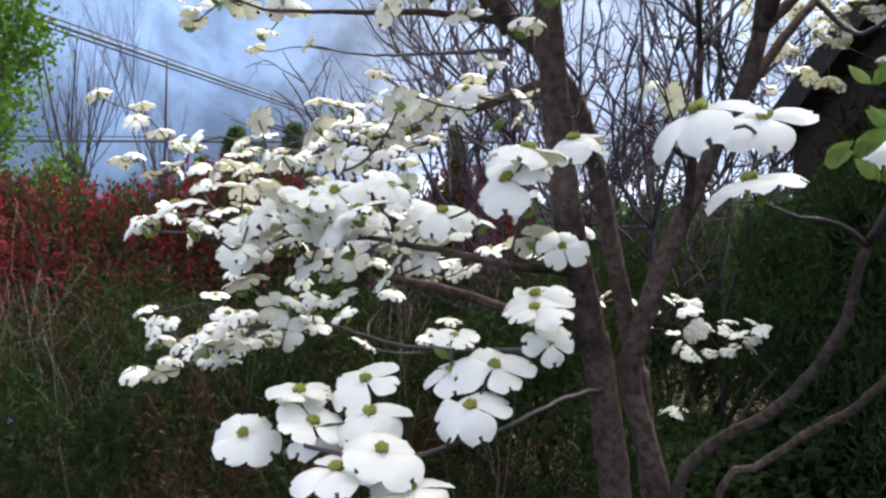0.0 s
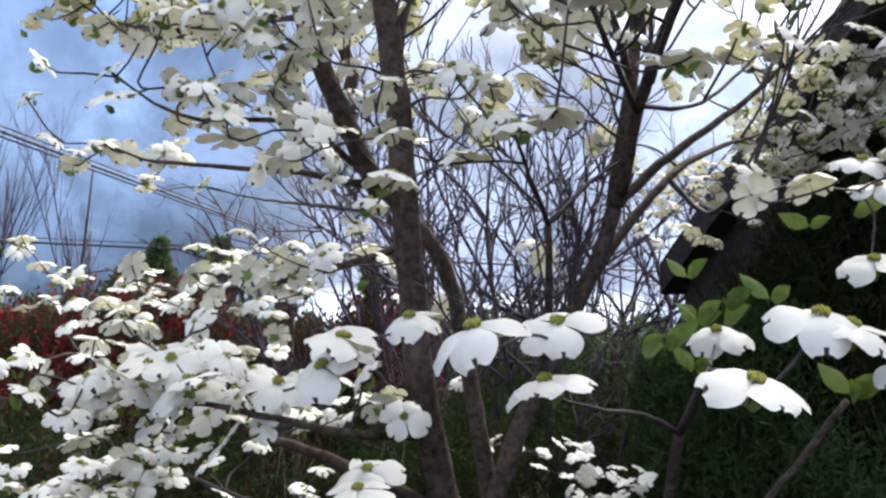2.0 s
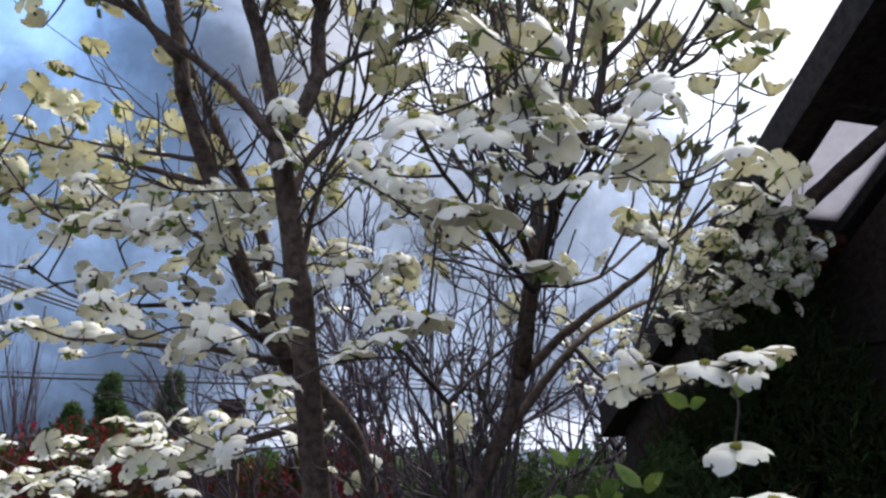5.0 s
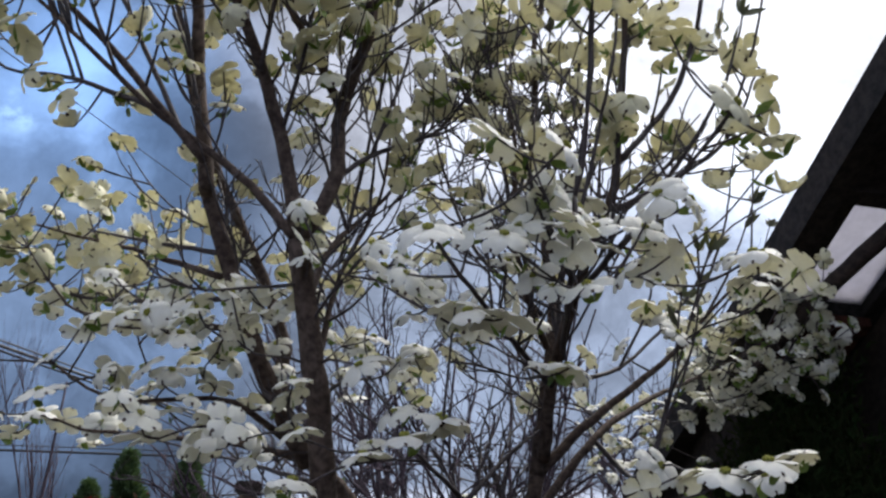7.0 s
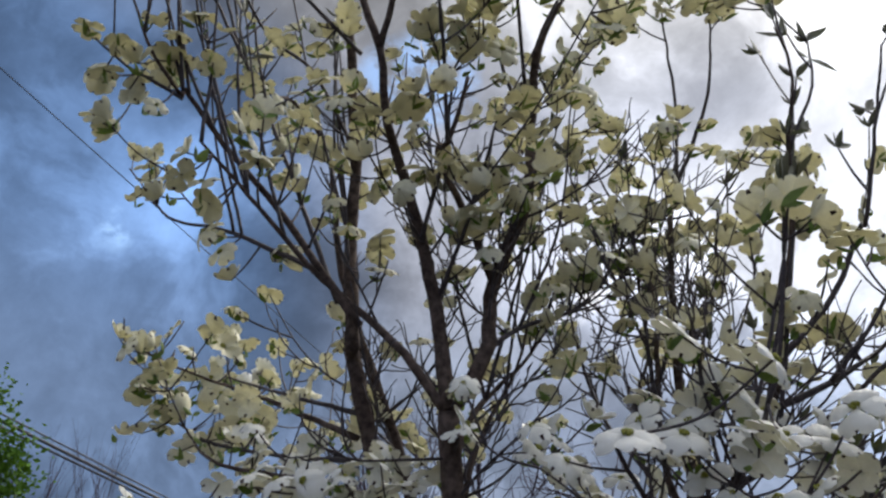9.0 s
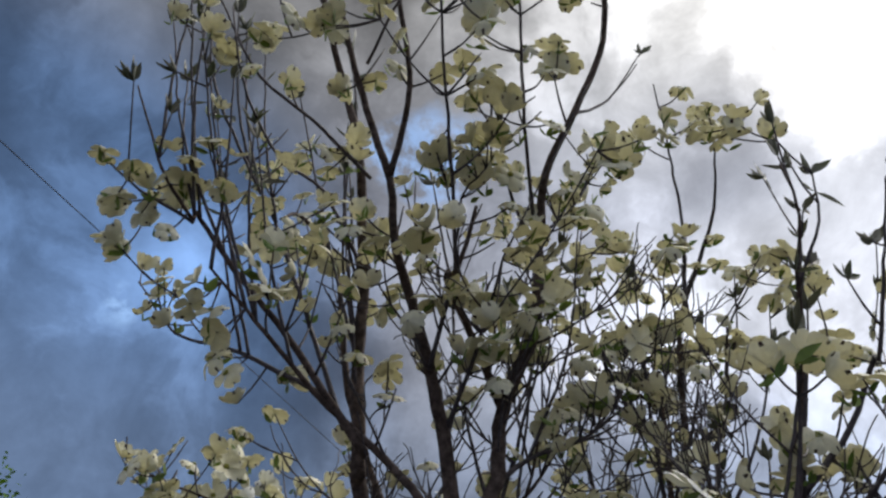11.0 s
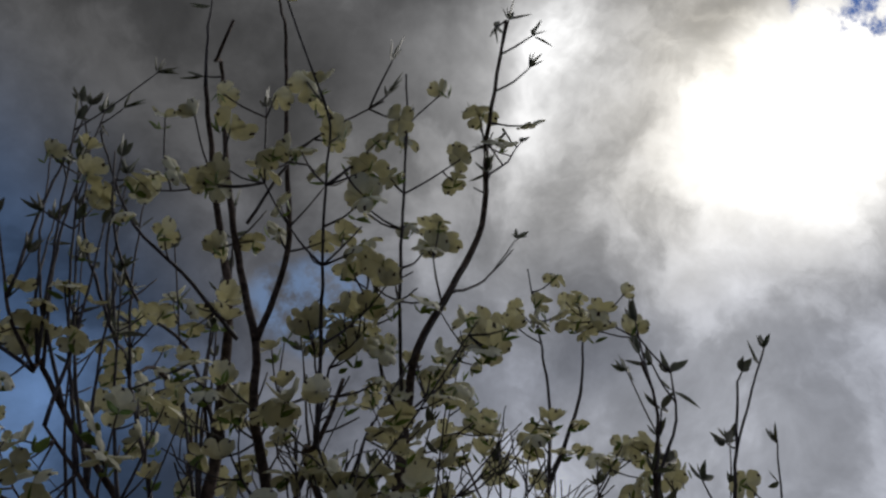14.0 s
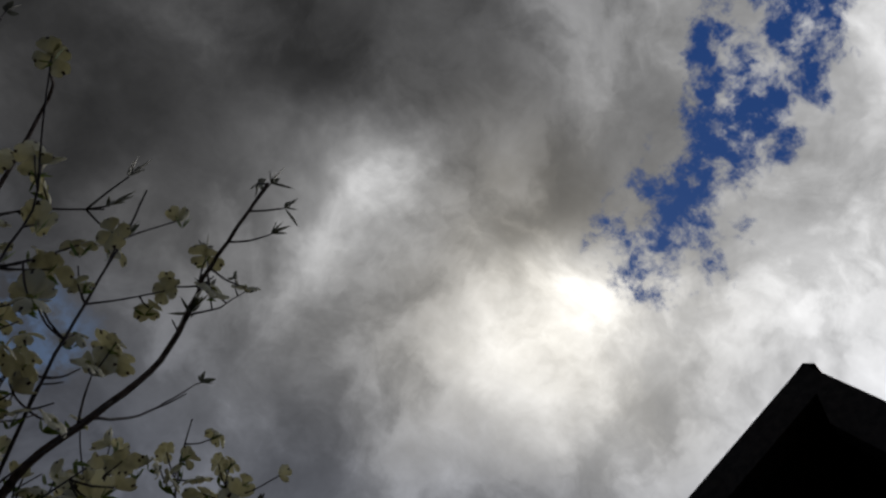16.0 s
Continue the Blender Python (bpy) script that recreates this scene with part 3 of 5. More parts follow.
for dz, dx, r in ((0.0, 0, 0.026), (0.05, 0.10, 0.014), (-0.06, -0.06, 0.018)):
    cable((-6.0 - 0.239 * 22 + dx, 11.02 - 0.971 * 22, 4.6 + dz), (-6.0 + 0.239 * 1560 + dx, 11.02 + 0.971 * 1560, 4.6 + dz), 0.0, r, "dark overhead cable crossing the sky")
for dz, r in ((0.0, 0.028), (0.11, 0.012)):
    cable((-6.83 - 0.981 * 25, 18.81 - 0.193 * 25, 3.6 + dz), (-6.83 + 0.981 * 1680, 18.81 + 0.193 * 1680, 3.6 + dz), 0.0, r, "dark overhead cable low over the hedge")
cable((-4.81 - 0.364 * 22, 6.28 - 0.931 * 22, 7.0), (-4.81 + 0.364 * 1560, 6.28 + 0.931 * 1560, 7.0), 0.0, 0.007, "single thin overhead wire")

# ---- house ----
# gable plane: foot of the rake, apex, and the mirrored foot
FOOT, APEX = Vector((1.32, 3.19, 1.86)), Vector((1.83, 0.22, 3.79))
ALONG = Vector((APEX.x - FOOT.x, APEX.y - FOOT.y, 0)).normalized()
OUT = Vector((ALONG.y, -ALONG.x, 0))
HALF = math.hypot(APEX.x - FOOT.x, APEX.y - FOOT.y)
HOUSE = Matrix(((ALONG.x, -OUT.x, 0, APEX.x), (ALONG.y, -OUT.y, 0, APEX.y), (0, 0, 1, 0), (0, 0, 0, 1)))
# in the house's own frame: x along the gable from the apex, y into the house, z up


def prism(profile, y0, y1):
    bm = bmesh.new()
    a = [bm.verts.new((x, y0, z)) for x, z in profile]
    b = [bm.verts.new((x, y1, z)) for x, z in profile]
    n = len(profile)
    bm.faces.new(a)
    bm.faces.new(b[::-1])
    for i in range(n):
        bm.faces.new((a[i], b[i], b[(i + 1) % n], a[(i + 1) % n]))
    bmesh.ops.recalc_face_normals(bm, faces=bm.faces)
    return bm


RISE = APEX.z - FOOT.z
SL = RISE / HALF
house = thing("house", tuple(HOUSE.translation), "dark timber house with a steep gable and deep roof overhang", "house")
OVER = 0.45


def roof_z(x):
    return APEX.z - abs(x) * SL


def slope_panel(x0, x1, y0, y1, top, bottom):
    return prism([(x0, roof_z(x0) + top), (x1, roof_z(x1) + top), (x1, roof_z(x1) + bottom), (x0, roof_z(x0) + bottom)], y0, y1)


def far_panel(y0, y1, top, bottom):
    return prism([(0, APEX.z + top), (1.5, APEX.z - 2.62 + top), (1.5, APEX.z - 2.62 + bottom * 2), (0, APEX.z + bottom * 2)], y0, y1)


# the slope over the garden; its overhang is open to the sky in one bay
bm_part("roof_slope", slope_panel(-HALF - 0.05, 0, OVER, 7.0, 0.005, -0.08), ROOFING, house, "dark roofing", HOUSE)
BAY = (-2.06, -1.68, 0.11, 0.42)
bm_part("roof_overhang", slope_panel(-HALF - 0.05, 0, 0.05, BAY[2], 0.005, -0.08), ROOFING, house, "dark roofing over the eave", HOUSE)
bm_part("roof_overhang", slope_panel(-HALF - 0.05, 0, BAY[3], OVER, 0.005, -0.08), ROOFING, house, "dark roofing beside the wall", HOUSE)
for x0, x1 in ((BAY[1], 0), (-HALF - 0.05, BAY[0])):
    bm_part("roof_overhang", slope_panel(x0, x1, BAY[2], BAY[3], 0.005, -0.08), ROOFING, house, "dark roofing over the eave", HOUSE)
bm_part("roof_sheet", slope_panel(BAY[0] + 0.002, BAY[1] - 0.002, BAY[2] + 0.002, BAY[3] - 0.002, -0.030, -0.038), SHEET, house, "whitish translucent roofing sheet", HOUSE)
# the far slope falls steeper, with its own bargeboard and wall
bm_part("roof_slope", far_panel(0.05, 7.0, 0.005, -0.08), ROOFING, house, "dark roofing", HOUSE)
bm_part("bargeboard", far_panel(-0.03, 0.048, 0.008, -0.12), DARKWOOD, house, "dark stained bargeboard", HOUSE)
bm_part("bargeboard", slope_panel(-HALF, 0, -0.03, 0.048, 0.008, -0.12), DARKWOOD, house, "dark stained bargeboard", HOUSE)
bm_part("ridge_cap", prism([(-0.03, APEX.z - 0.01), (0, APEX.z + 0.012), (0.03, APEX.z - 0.01)], -0.03, 7.0), ROOFING, house, "dark ridge cap", HOUSE)
bm_part("gable_wall", prism([(0, APEX.z - 0.1), (-HALF + 0.03, roof_z(HALF - 0.03) - 0.12), (-HALF + 0.03, -0.1), (0, -0.1)], OVER, OVER + 0.2), DARKWOOD, house, "dark stained timber wall", HOUSE)
bm_part("gable_wall", prism([(0.002, APEX.z - 0.2), (1.4, APEX.z - 2.65), (1.4, -0.1), (0.002, -0.1)], OVER, OVER + 0.2), DARKWOOD, house, "dark stained timber wall", HOUSE)
bm_part("corner_wall", prism([(-HALF + 0.04, roof_z(HALF - 0.04) - 0.1), (-HALF + 0.7, roof_z(HALF - 0.7) - 0.1), (-HALF + 0.7, -0.1), (-HALF + 0.04, -0.1)], 0.06, OVER), DARKWOOD, house, "dark timber corner below the eave", HOUSE)
bm_part("side_wall", box(-HALF + 0.03, -HALF + 0.2, OVER + 0.2, 6.8, -0.1, roof_z(HALF - 0.03) - 0.12), DARKWOOD, house, "", HOUSE)
bm_part("back_wall", box(1.2, 1.4, OVER + 0.2, 6.8, -0.1, APEX.z - 2.7), DARKWOOD, house, "", HOUSE)


def soffit_panel(x0, x1, y0, y1, drop, thick):
    return prism([(x0, roof_z(x0) - drop), (x1, roof_z(x1) - drop), (x1, roof_z(x1) - drop - thick), (x0, roof_z(x0) - drop - thick)], y0, y1)


bm_part("soffit", soffit_panel(BAY[1] + 0.004, 0, 0.05, OVER, 0.084, 0.012), DARKWOOD, house, "dark boarded soffit", HOUSE)
bm_part("soffit", soffit_panel(BAY[0], BAY[1], 0.05, BAY[2], 0.084, 0.012), DARKWOOD, house, "dark boarded soffit", HOUSE)
for k in range(4):
    w = (BAY[0] + HALF - 0.01) / 4
    bm_part("soffit", soffit_panel(-HALF + 0.01 + k * w, -HALF + 0.006 + (k + 1) * w, 0.05, OVER, 0.084, 0.014), REDWOOD, house, "red-brown soffit board", HOUSE)
for x in (BAY[0] - 0.021, BAY[1] + 0.021, -0.9):
    bm_part("lookout", soffit_panel(x - 0.02, x + 0.02, 0.05, OVER, -0.02, 0.13), REDWOOD if x < -1.8 else DARKWOOD, house, "", HOUSE)
# horizontal wall boards
for k in range(16):
    z = 0.1 + k * 0.19
    reach = min(HALF - 0.05, (APEX.z - 0.2 - (z + 0.18)) / SL)
    if reach > 0.2:
        bm_part("board", box(-reach, -0.02, OVER - 0.022, OVER - 0.002, z, z + 0.183, 0.006), DARKWOOD, house, "", HOUSE)
brace = curve_points([(-2.25, 0.03, 2.16), (-1.95, 0.10, 2.36), (-1.45, 0.27, 2.66)], 0.05)
bv, bf = tube(brace, 0.028, 0.024, 8, 0.05, 3)
part("log_brace", mesh_of("log_brace", [tuple(HOUSE @ Vector(q)) for q in bv], bf, [CAMLOG]), house, "rough log brace under the eave")

# ---- dogwood ----
dogwood = thing("flowering_dogwood", (0.43, 1.44, 0.0), "multi-stemmed white flowering dogwood tree in full bloom", "tree")
BOUGHS = []
ENDS = {"near": [], "bloom": [], "bud": [], "sapling": []}


def limb(name, r0, r1, *points):
    """One limb of the dogwood through a few points, from its thick end to its tip."""
    line = curve_points(points, 0.03)
    thick = r0 > 0.006
    n = len(line)
    rng = np.random.default_rng(len(BOUGHS) + 100)
    line[1:-1] += rng.normal(0, 0.0008 + r0 * 0.012, (n - 2, 3))
    verts, faces = tube(line, r0, r1, 14 if r0 > 0.02 else 8 if r0 > 0.009 else 6, 0.025 if thick else 0.03, len(BOUGHS))
    ob = part(name, mesh_of(name, [tuple(v) for v in verts], faces, [BARK if thick else TWIG]), dogwood)
    BOUGHS.append((line, r0, r1))
    return ob


def near_blooms(*places):
    ENDS["near"] += places


def blooms(*places):
    ENDS["bloom"] += places


def bud_tips(*places):
    ENDS["bud"] += places


def sapling_blooms(*places):
    ENDS["sapling"] += places


def bract(length, width, droop, cup, twist, rows, cols):
    """One notched bract lying along +x: a grid of points, quads, and which quads are the brown notch."""
    pts, faces, spots = [], [], []
    span = length / math.sqrt(1 + 1.1 * droop * droop)
    for i in range(rows + 1):
        u = i / rows
        half = width * 0.5 * (0.15 + 0.85 * math.sin(math.pi * 0.5 * min(1.0, u / 0.66)) ** 1.6) * (1 - 0.5 * max(0.0, (u - 0.66) / 0.34) ** 2)
        for k in range(cols + 1):
            v = 2 * k / cols - 1
            x = span * (0.04 + 0.96 * u) - span * 0.13 * max(0.0, 1 - abs(v) * 2.6) * max(0.0, (u - 0.7) / 0.3) ** 2 - length * 0.06 * v * v * u
            y = half * v + twist * u * u * length * 0.2
            z = length * (0.10 * math.sin(u * 2.4) - droop * u * u + 0.025 * math.sin(7 * v + 9 * u + 20 * twist) * u) - cup * length * v * v * math.sin(u * math.pi * 0.8) + twist * v * u * half * 0.6
            pts.append((x, y, z))
    for i in range(rows):
        for k in range(cols):
            a = i * (cols + 1) + k
            faces.append((a, a + 1, a + cols + 2, a + cols + 1))
            spots.append(1 if i == rows - 1 and cols >= 4 and abs(k + 0.5 - cols / 2) < 0.3 else 0)
    return np.array(pts), faces, spots


def flower_mesh(name, seed, rows=9, cols=7, droop=0.18):
    """Four bracts round the middle, of unit span (about 1 across)."""
    rng = np.random.default_rng(seed)
    heap = Heap()
    for q in range(4):
        big = 1.0 if q % 2 == 0 else 0.86
        p, f, s = bract(0.5 * big * rng.uniform(0.92, 1.06), 0.52 * big * rng.uniform(0.88, 1.1), droop + rng.normal(0, 0.10 if droop > 0 else 0.2), (0.08 + rng.uniform(0, 0.12)) * (1 if droop > 0 else -1.3), rng.normal(0, 0.2 if droop > 0 else 0.4), rows, cols)
        a = math.pi / 2 * q + rng.normal(0, 0.09)
        rot = np.array([[math.cos(a), -math.sin(a), 0], [math.sin(a), math.cos(a), 0], [0, 0, 1]])
        n0 = heap.n
        heap.v.append(p @ rot.T + (0, 0, 0.008 * (q % 2)))
        heap.f += [tuple(i + n0 for i in g) for g in f]
        heap.m += s
        heap.n += len(p)
    return heap


def centre_mesh(name, seed, count=16):
    """The raised button of small knobbly true flowers."""
    rng = np.random.default_rng(seed)
    heap = Heap()
    for i in range(count):
        r = 0.072 * math.sqrt(i / count)
        a = i * 2.4
        c = np.array((r * math.cos(a), r * math.sin(a), 0.075 - r * 0.35))
        s = rng.uniform(0.020, 0.030)
        d = np.array([(1, 0, 0), (0, 1, 0), (-1, 0, 0), (0, -1, 0), (0, 0, 1.3), (0, 0, -2.2)], float)
        heap.add(c + d * s, [(0, 1, 4), (1, 2, 4), (2, 3, 4), (3, 0, 4), (1, 0, 5), (2, 1, 5), (3, 2, 5), (0, 3, 5)])
    return heap


def leaf_points(length, width, bend, rows=4):
    """A pointed leaf along +x with a fold on its midrib."""
    pts, faces = [], []
    for i in range(rows + 1):
        u = i / rows
        h = width * 0.5 * math.sin(math.pi * min(1, u ** 0.8)) if i < rows else 0.0
        for v in (-1, 0, 1):
            pts.append((length * u, h * v, bend * length * u * u + abs(v) * h * 0.35))
    for i in range(rows):
        for k in range(2):
            a = i * 3 + k
            faces.append((a, a + 1, a + 4, a + 3))
    return np.array(pts), faces


def frame_of(direction, spin):
    """Axes with z along direction, turned by spin about it."""
    z = np.asarray(direction, float)
    z = z / np.linalg.norm(z)
    x = np.cross((0.0, 0.31, 0.95) if abs(z[2]) < 0.9 else (0.95, 0.31, 0.0), z)
    x /= np.linalg.norm(x)
    y = np.cross(z, x)
    c, s = math.cos(spin), math.sin(spin)
    return np.stack([c * x + s * y, -s * x + c * y, z], 1)


# ---- dogwood: stems and branches ----
limb("trunk_front", 0.0370, 0.0180, (0.390, 1.380, -0.050), (0.281, 1.370, 1.078), (0.239, 1.330, 1.299), (0.199, 1.270, 1.468), (0.157, 1.200, 1.819), (0.147, 1.160, 1.900), (0.110, 1.100, 2.127))
limb("trunk_back", 0.0250, 0.0140, (0.470, 1.500, -0.050), (0.380, 1.500, 1.020), (0.358, 1.500, 1.192), (0.328, 1.490, 1.342), (0.267, 1.470, 1.632), (0.209, 1.450, 1.733), (0.125, 1.420, 1.808), (0.060, 1.380, 1.906))
limb("stem_left", 0.0200, 0.0050, (0.126, 1.420, 1.797), (0.058, 1.340, 1.919), (0.002, 1.320, 2.041), (-0.084, 1.280, 2.287), (-0.081, 1.250, 2.283), (-0.124, 1.250, 2.530), (-0.133, 1.200, 2.688), (-0.141, 1.120, 2.723), (-0.179, 1.050, 2.918), (-0.245, 1.000, 3.084), (-0.336, 0.800, 3.294))
limb("stem_mid", 0.0150, 0.0035, (0.091, 1.450, 1.845), (0.060, 1.420, 1.971), (0.068, 1.420, 2.017), (0.013, 1.400, 2.160), (-0.146, 1.380, 2.500), (-0.225, 1.350, 2.796), (-0.325, 1.300, 2.901), (-0.342, 1.200, 2.814))
limb("trunk_right", 0.0235, 0.0145, (0.450, 1.460, 0.750), (0.337, 1.440, 1.151), (0.348, 1.430, 1.245), (0.398, 1.420, 1.397), (0.468, 1.420, 1.550), (0.537, 1.410, 1.700), (0.559, 1.400, 1.781))
limb("branch_a", 0.0145, 0.0070, (0.110, 1.100, 2.129), (0.071, 1.080, 2.299), (0.024, 1.050, 2.441), (-0.039, 1.000, 2.579), (-0.054, 0.930, 2.601), (-0.077, 0.880, 2.697))
limb("branch_a", 0.0075, 0.0030, (-0.077, 0.880, 2.697), (-0.138, 0.850, 2.828), (-0.209, 0.800, 3.002), (-0.291, 0.720, 3.255), (-0.269, 0.620, 3.131), (-0.247, 0.550, 3.163))
limb("branch_a", 0.0070, 0.0025, (-0.077, 0.880, 2.697), (-0.064, 0.820, 2.869), (-0.117, 0.760, 3.082), (-0.175, 0.650, 3.311), (-0.173, 0.500, 3.189))
limb("branch_b", 0.0145, 0.0090, (0.110, 1.100, 2.129), (0.162, 1.100, 2.229), (0.167, 1.110, 2.381), (0.212, 1.060, 2.528), (0.212, 1.040, 2.711), (0.211, 1.020, 2.709))
limb("branch_b", 0.0090, 0.0030, (0.211, 1.020, 2.709), (0.208, 0.950, 2.808), (0.252, 0.880, 2.914), (0.295, 0.820, 3.052), (0.282, 0.760, 3.156), (0.277, 0.740, 3.204), (0.263, 0.660, 3.141), (0.255, 0.490, 3.284))
limb("branch_b_side", 0.0090, 0.0035, (0.167, 1.110, 2.381), (0.110, 1.080, 2.486), (0.052, 1.050, 2.582), (0.043, 0.980, 2.575), (0.060, 0.950, 2.558), (0.082, 0.900, 2.670))
limb("branch_low_left", 0.0110, 0.0040, (0.215, 1.330, 1.261), (0.135, 1.320, 1.302), (0.014, 1.380, 1.341), (-0.097, 1.450, 1.363), (-0.220, 1.600, 1.402), (-0.360, 1.800, 1.461))
limb("branch_low_left", 0.0090, 0.0030, (0.203, 1.300, 1.376), (0.094, 1.150, 1.395), (-0.003, 1.100, 1.418), (-0.104, 1.100, 1.439), (-0.198, 1.150, 1.432))
limb("branch_low", 0.0045, 0.0025, (0.263, 1.340, 1.173), (0.180, 1.200, 1.190), (0.098, 1.050, 1.194), (0.020, 0.950, 1.195), (-0.067, 0.850, 1.202), (-0.160, 0.900, 1.206))
limb("branch_low", 0.0060, 0.0025, (0.201, 1.300, 1.247), (0.062, 1.400, 1.234), (-0.093, 1.500, 1.232), (-0.257, 1.600, 1.266), (-0.429, 1.650, 1.252))
limb("branch_low_front", 0.0070, 0.0025, (0.206, 1.300, 1.256), (0.162, 1.150, 1.295), (0.127, 1.000, 1.330), (0.112, 0.960, 1.342))
limb("branch_back_left", 0.0090, 0.0030, (0.204, 1.450, 1.717), (0.056, 1.600, 1.681), (-0.127, 1.750, 1.649), (-0.337, 1.900, 1.639), (-0.596, 2.150, 1.706))
limb("tier_left", 0.0080, 0.0020, (0.105, 1.400, 1.810), (-0.027, 1.450, 1.839), (-0.198, 1.500, 1.856), (-0.334, 1.520, 1.869), (-0.400, 1.510, 1.894))
limb("tier_left", 0.0070, 0.0020, (0.078, 1.380, 1.842), (-0.006, 1.330, 1.896), (-0.090, 1.300, 1.896), (-0.167, 1.260, 1.881), (-0.239, 1.250, 1.901), (-0.310, 1.240, 1.950))
limb("tier_left", 0.0060, 0.0020, (0.126, 1.450, 1.769), (-0.006, 1.700, 1.819), (-0.171, 1.950, 1.872), (-0.324, 2.030, 1.913))
limb("tier_left", 0.0070, 0.0020, (0.022, 1.340, 2.027), (-0.099, 1.300, 2.034), (-0.219, 1.350, 2.054), (-0.352, 1.450, 2.091), (-0.460, 1.520, 2.189))
limb("tier_left", 0.0060, 0.0020, (-0.041, 1.330, 2.178), (-0.201, 1.400, 2.222), (-0.356, 1.450, 2.266))
limb("tier_left", 0.0070, 0.0020, (-0.053, 1.330, 2.133), (-0.242, 1.450, 2.221), (-0.436, 1.600, 2.307), (-0.546, 1.500, 2.305))
limb("tier_left", 0.0060, 0.0020, (-0.026, 1.330, 2.090), (-0.273, 1.500, 2.128), (-0.429, 1.600, 2.173), (-0.555, 1.650, 2.250))
limb("fan_left", 0.0090, 0.0025, (0.105, 1.100, 2.128), (0.025, 1.100, 2.220), (-0.074, 1.120, 2.305), (-0.168, 1.100, 2.371), (-0.265, 1.050, 2.447), (-0.382, 1.000, 2.541))
limb("fan_left", 0.0080, 0.0020, (-0.060, 1.120, 2.272), (-0.237, 1.100, 2.471), (-0.365, 1.070, 2.589), (-0.466, 1.050, 2.699), (-0.461, 1.040, 2.672), (-0.542, 1.000, 2.763), (-0.661, 1.000, 2.977))
limb("fan_left", 0.0040, 0.0018, (-0.459, 1.040, 2.666), (-0.576, 1.020, 2.717), (-0.655, 1.000, 2.769))
limb("fan_left", 0.0060, 0.0020, (-0.173, 1.200, 2.414), (-0.397, 1.300, 2.535), (-0.565, 1.400, 2.611), (-0.724, 1.470, 2.775))
limb("fan_left", 0.0060, 0.0020, (-0.118, 1.200, 2.348), (-0.374, 1.250, 2.852), (-0.381, 1.100, 2.823), (-0.488, 0.980, 2.973), (-0.550, 0.950, 3.171), (-0.620, 0.920, 3.307))
limb("fan_left", 0.0045, 0.0018, (-0.130, 1.000, 2.790), (-0.263, 0.950, 2.885), (-0.373, 0.900, 2.939), (-0.462, 0.850, 3.060), (-0.474, 0.800, 3.068))
limb("fan_left", 0.0050, 0.0018, (-0.133, 1.200, 2.688), (-0.250, 1.150, 2.863), (-0.338, 1.050, 2.864), (-0.402, 0.900, 2.919), (-0.455, 0.850, 3.080))
limb("shoot", 0.0040, 0.0018, (0.194, 1.000, 2.735), (0.155, 0.850, 2.826), (0.135, 0.750, 2.869), (0.104, 0.640, 3.078), (0.084, 0.580, 3.157))
limb("shoot", 0.0040, 0.0018, (0.059, 0.950, 2.564), (0.029, 0.800, 2.695), (-0.003, 0.650, 2.808), (-0.023, 0.570, 2.929), (-0.049, 0.530, 2.964))
limb("shoot", 0.0050, 0.0020, (0.032, 1.040, 2.409), (0.054, 1.000, 2.579), (0.053, 0.950, 2.723), (0.078, 0.900, 2.735))
limb("shoot", 0.0050, 0.0020, (0.069, 1.080, 2.312), (0.107, 1.000, 2.429), (0.130, 0.930, 2.537), (0.142, 0.850, 2.559))
limb("shoot", 0.0035, 0.0016, (-0.151, 0.820, 2.918), (-0.079, 0.700, 3.017), (0.056, 0.550, 3.005))
limb("shoot", 0.0035, 0.0015, (0.246, 0.880, 2.898), (0.331, 0.950, 3.028), (0.411, 1.000, 3.230))
limb("shoot", 0.0030, 0.0015, (0.284, 0.770, 3.141), (0.340, 0.800, 3.259), (0.377, 0.830, 3.382))
limb("shoot", 0.0030, 0.0015, (0.212, 1.020, 2.709), (0.280, 1.050, 2.819), (0.351, 1.150, 3.030))
limb("stem_right_back", 0.0150, 0.0060, (0.559, 1.400, 1.781), (0.610, 1.420, 2.120), (0.600, 1.430, 2.279), (0.591, 1.430, 2.552), (0.594, 1.420, 2.778), (0.607, 1.400, 2.853))
limb("stem_right_back", 0.0060, 0.0018, (0.607, 1.400, 2.853), (0.653, 1.300, 3.019), (0.618, 1.150, 3.066), (0.577, 1.040, 3.065))
limb("stem_right_back", 0.0050, 0.0018, (0.607, 1.400, 2.853), (0.580, 1.300, 3.010), (0.541, 1.210, 3.054), (0.461, 1.000, 3.011))
limb("stem_right_front", 0.0130, 0.0070, (0.570, 1.390, 1.810), (0.569, 1.280, 1.940), (0.580, 1.120, 2.069), (0.608, 1.020, 2.162), (0.619, 0.980, 2.233))
limb("stem_right_front", 0.0070, 0.0020, (0.619, 0.980, 2.233), (0.614, 0.880, 2.420), (0.587, 0.800, 2.532), (0.588, 0.760, 2.607), (0.550, 0.720, 2.675))
limb("stem_right_front", 0.0060, 0.0020, (0.619, 0.980, 2.233), (0.727, 1.000, 2.367), (0.769, 0.950, 2.483), (0.745, 0.900, 2.448), (0.761, 0.850, 2.604), (0.776, 0.810, 2.755))
limb("branch_right_front", 0.0060, 0.0020, (0.566, 1.280, 1.930), (0.415, 1.000, 1.979), (0.329, 0.850, 2.021), (0.294, 0.680, 1.986))
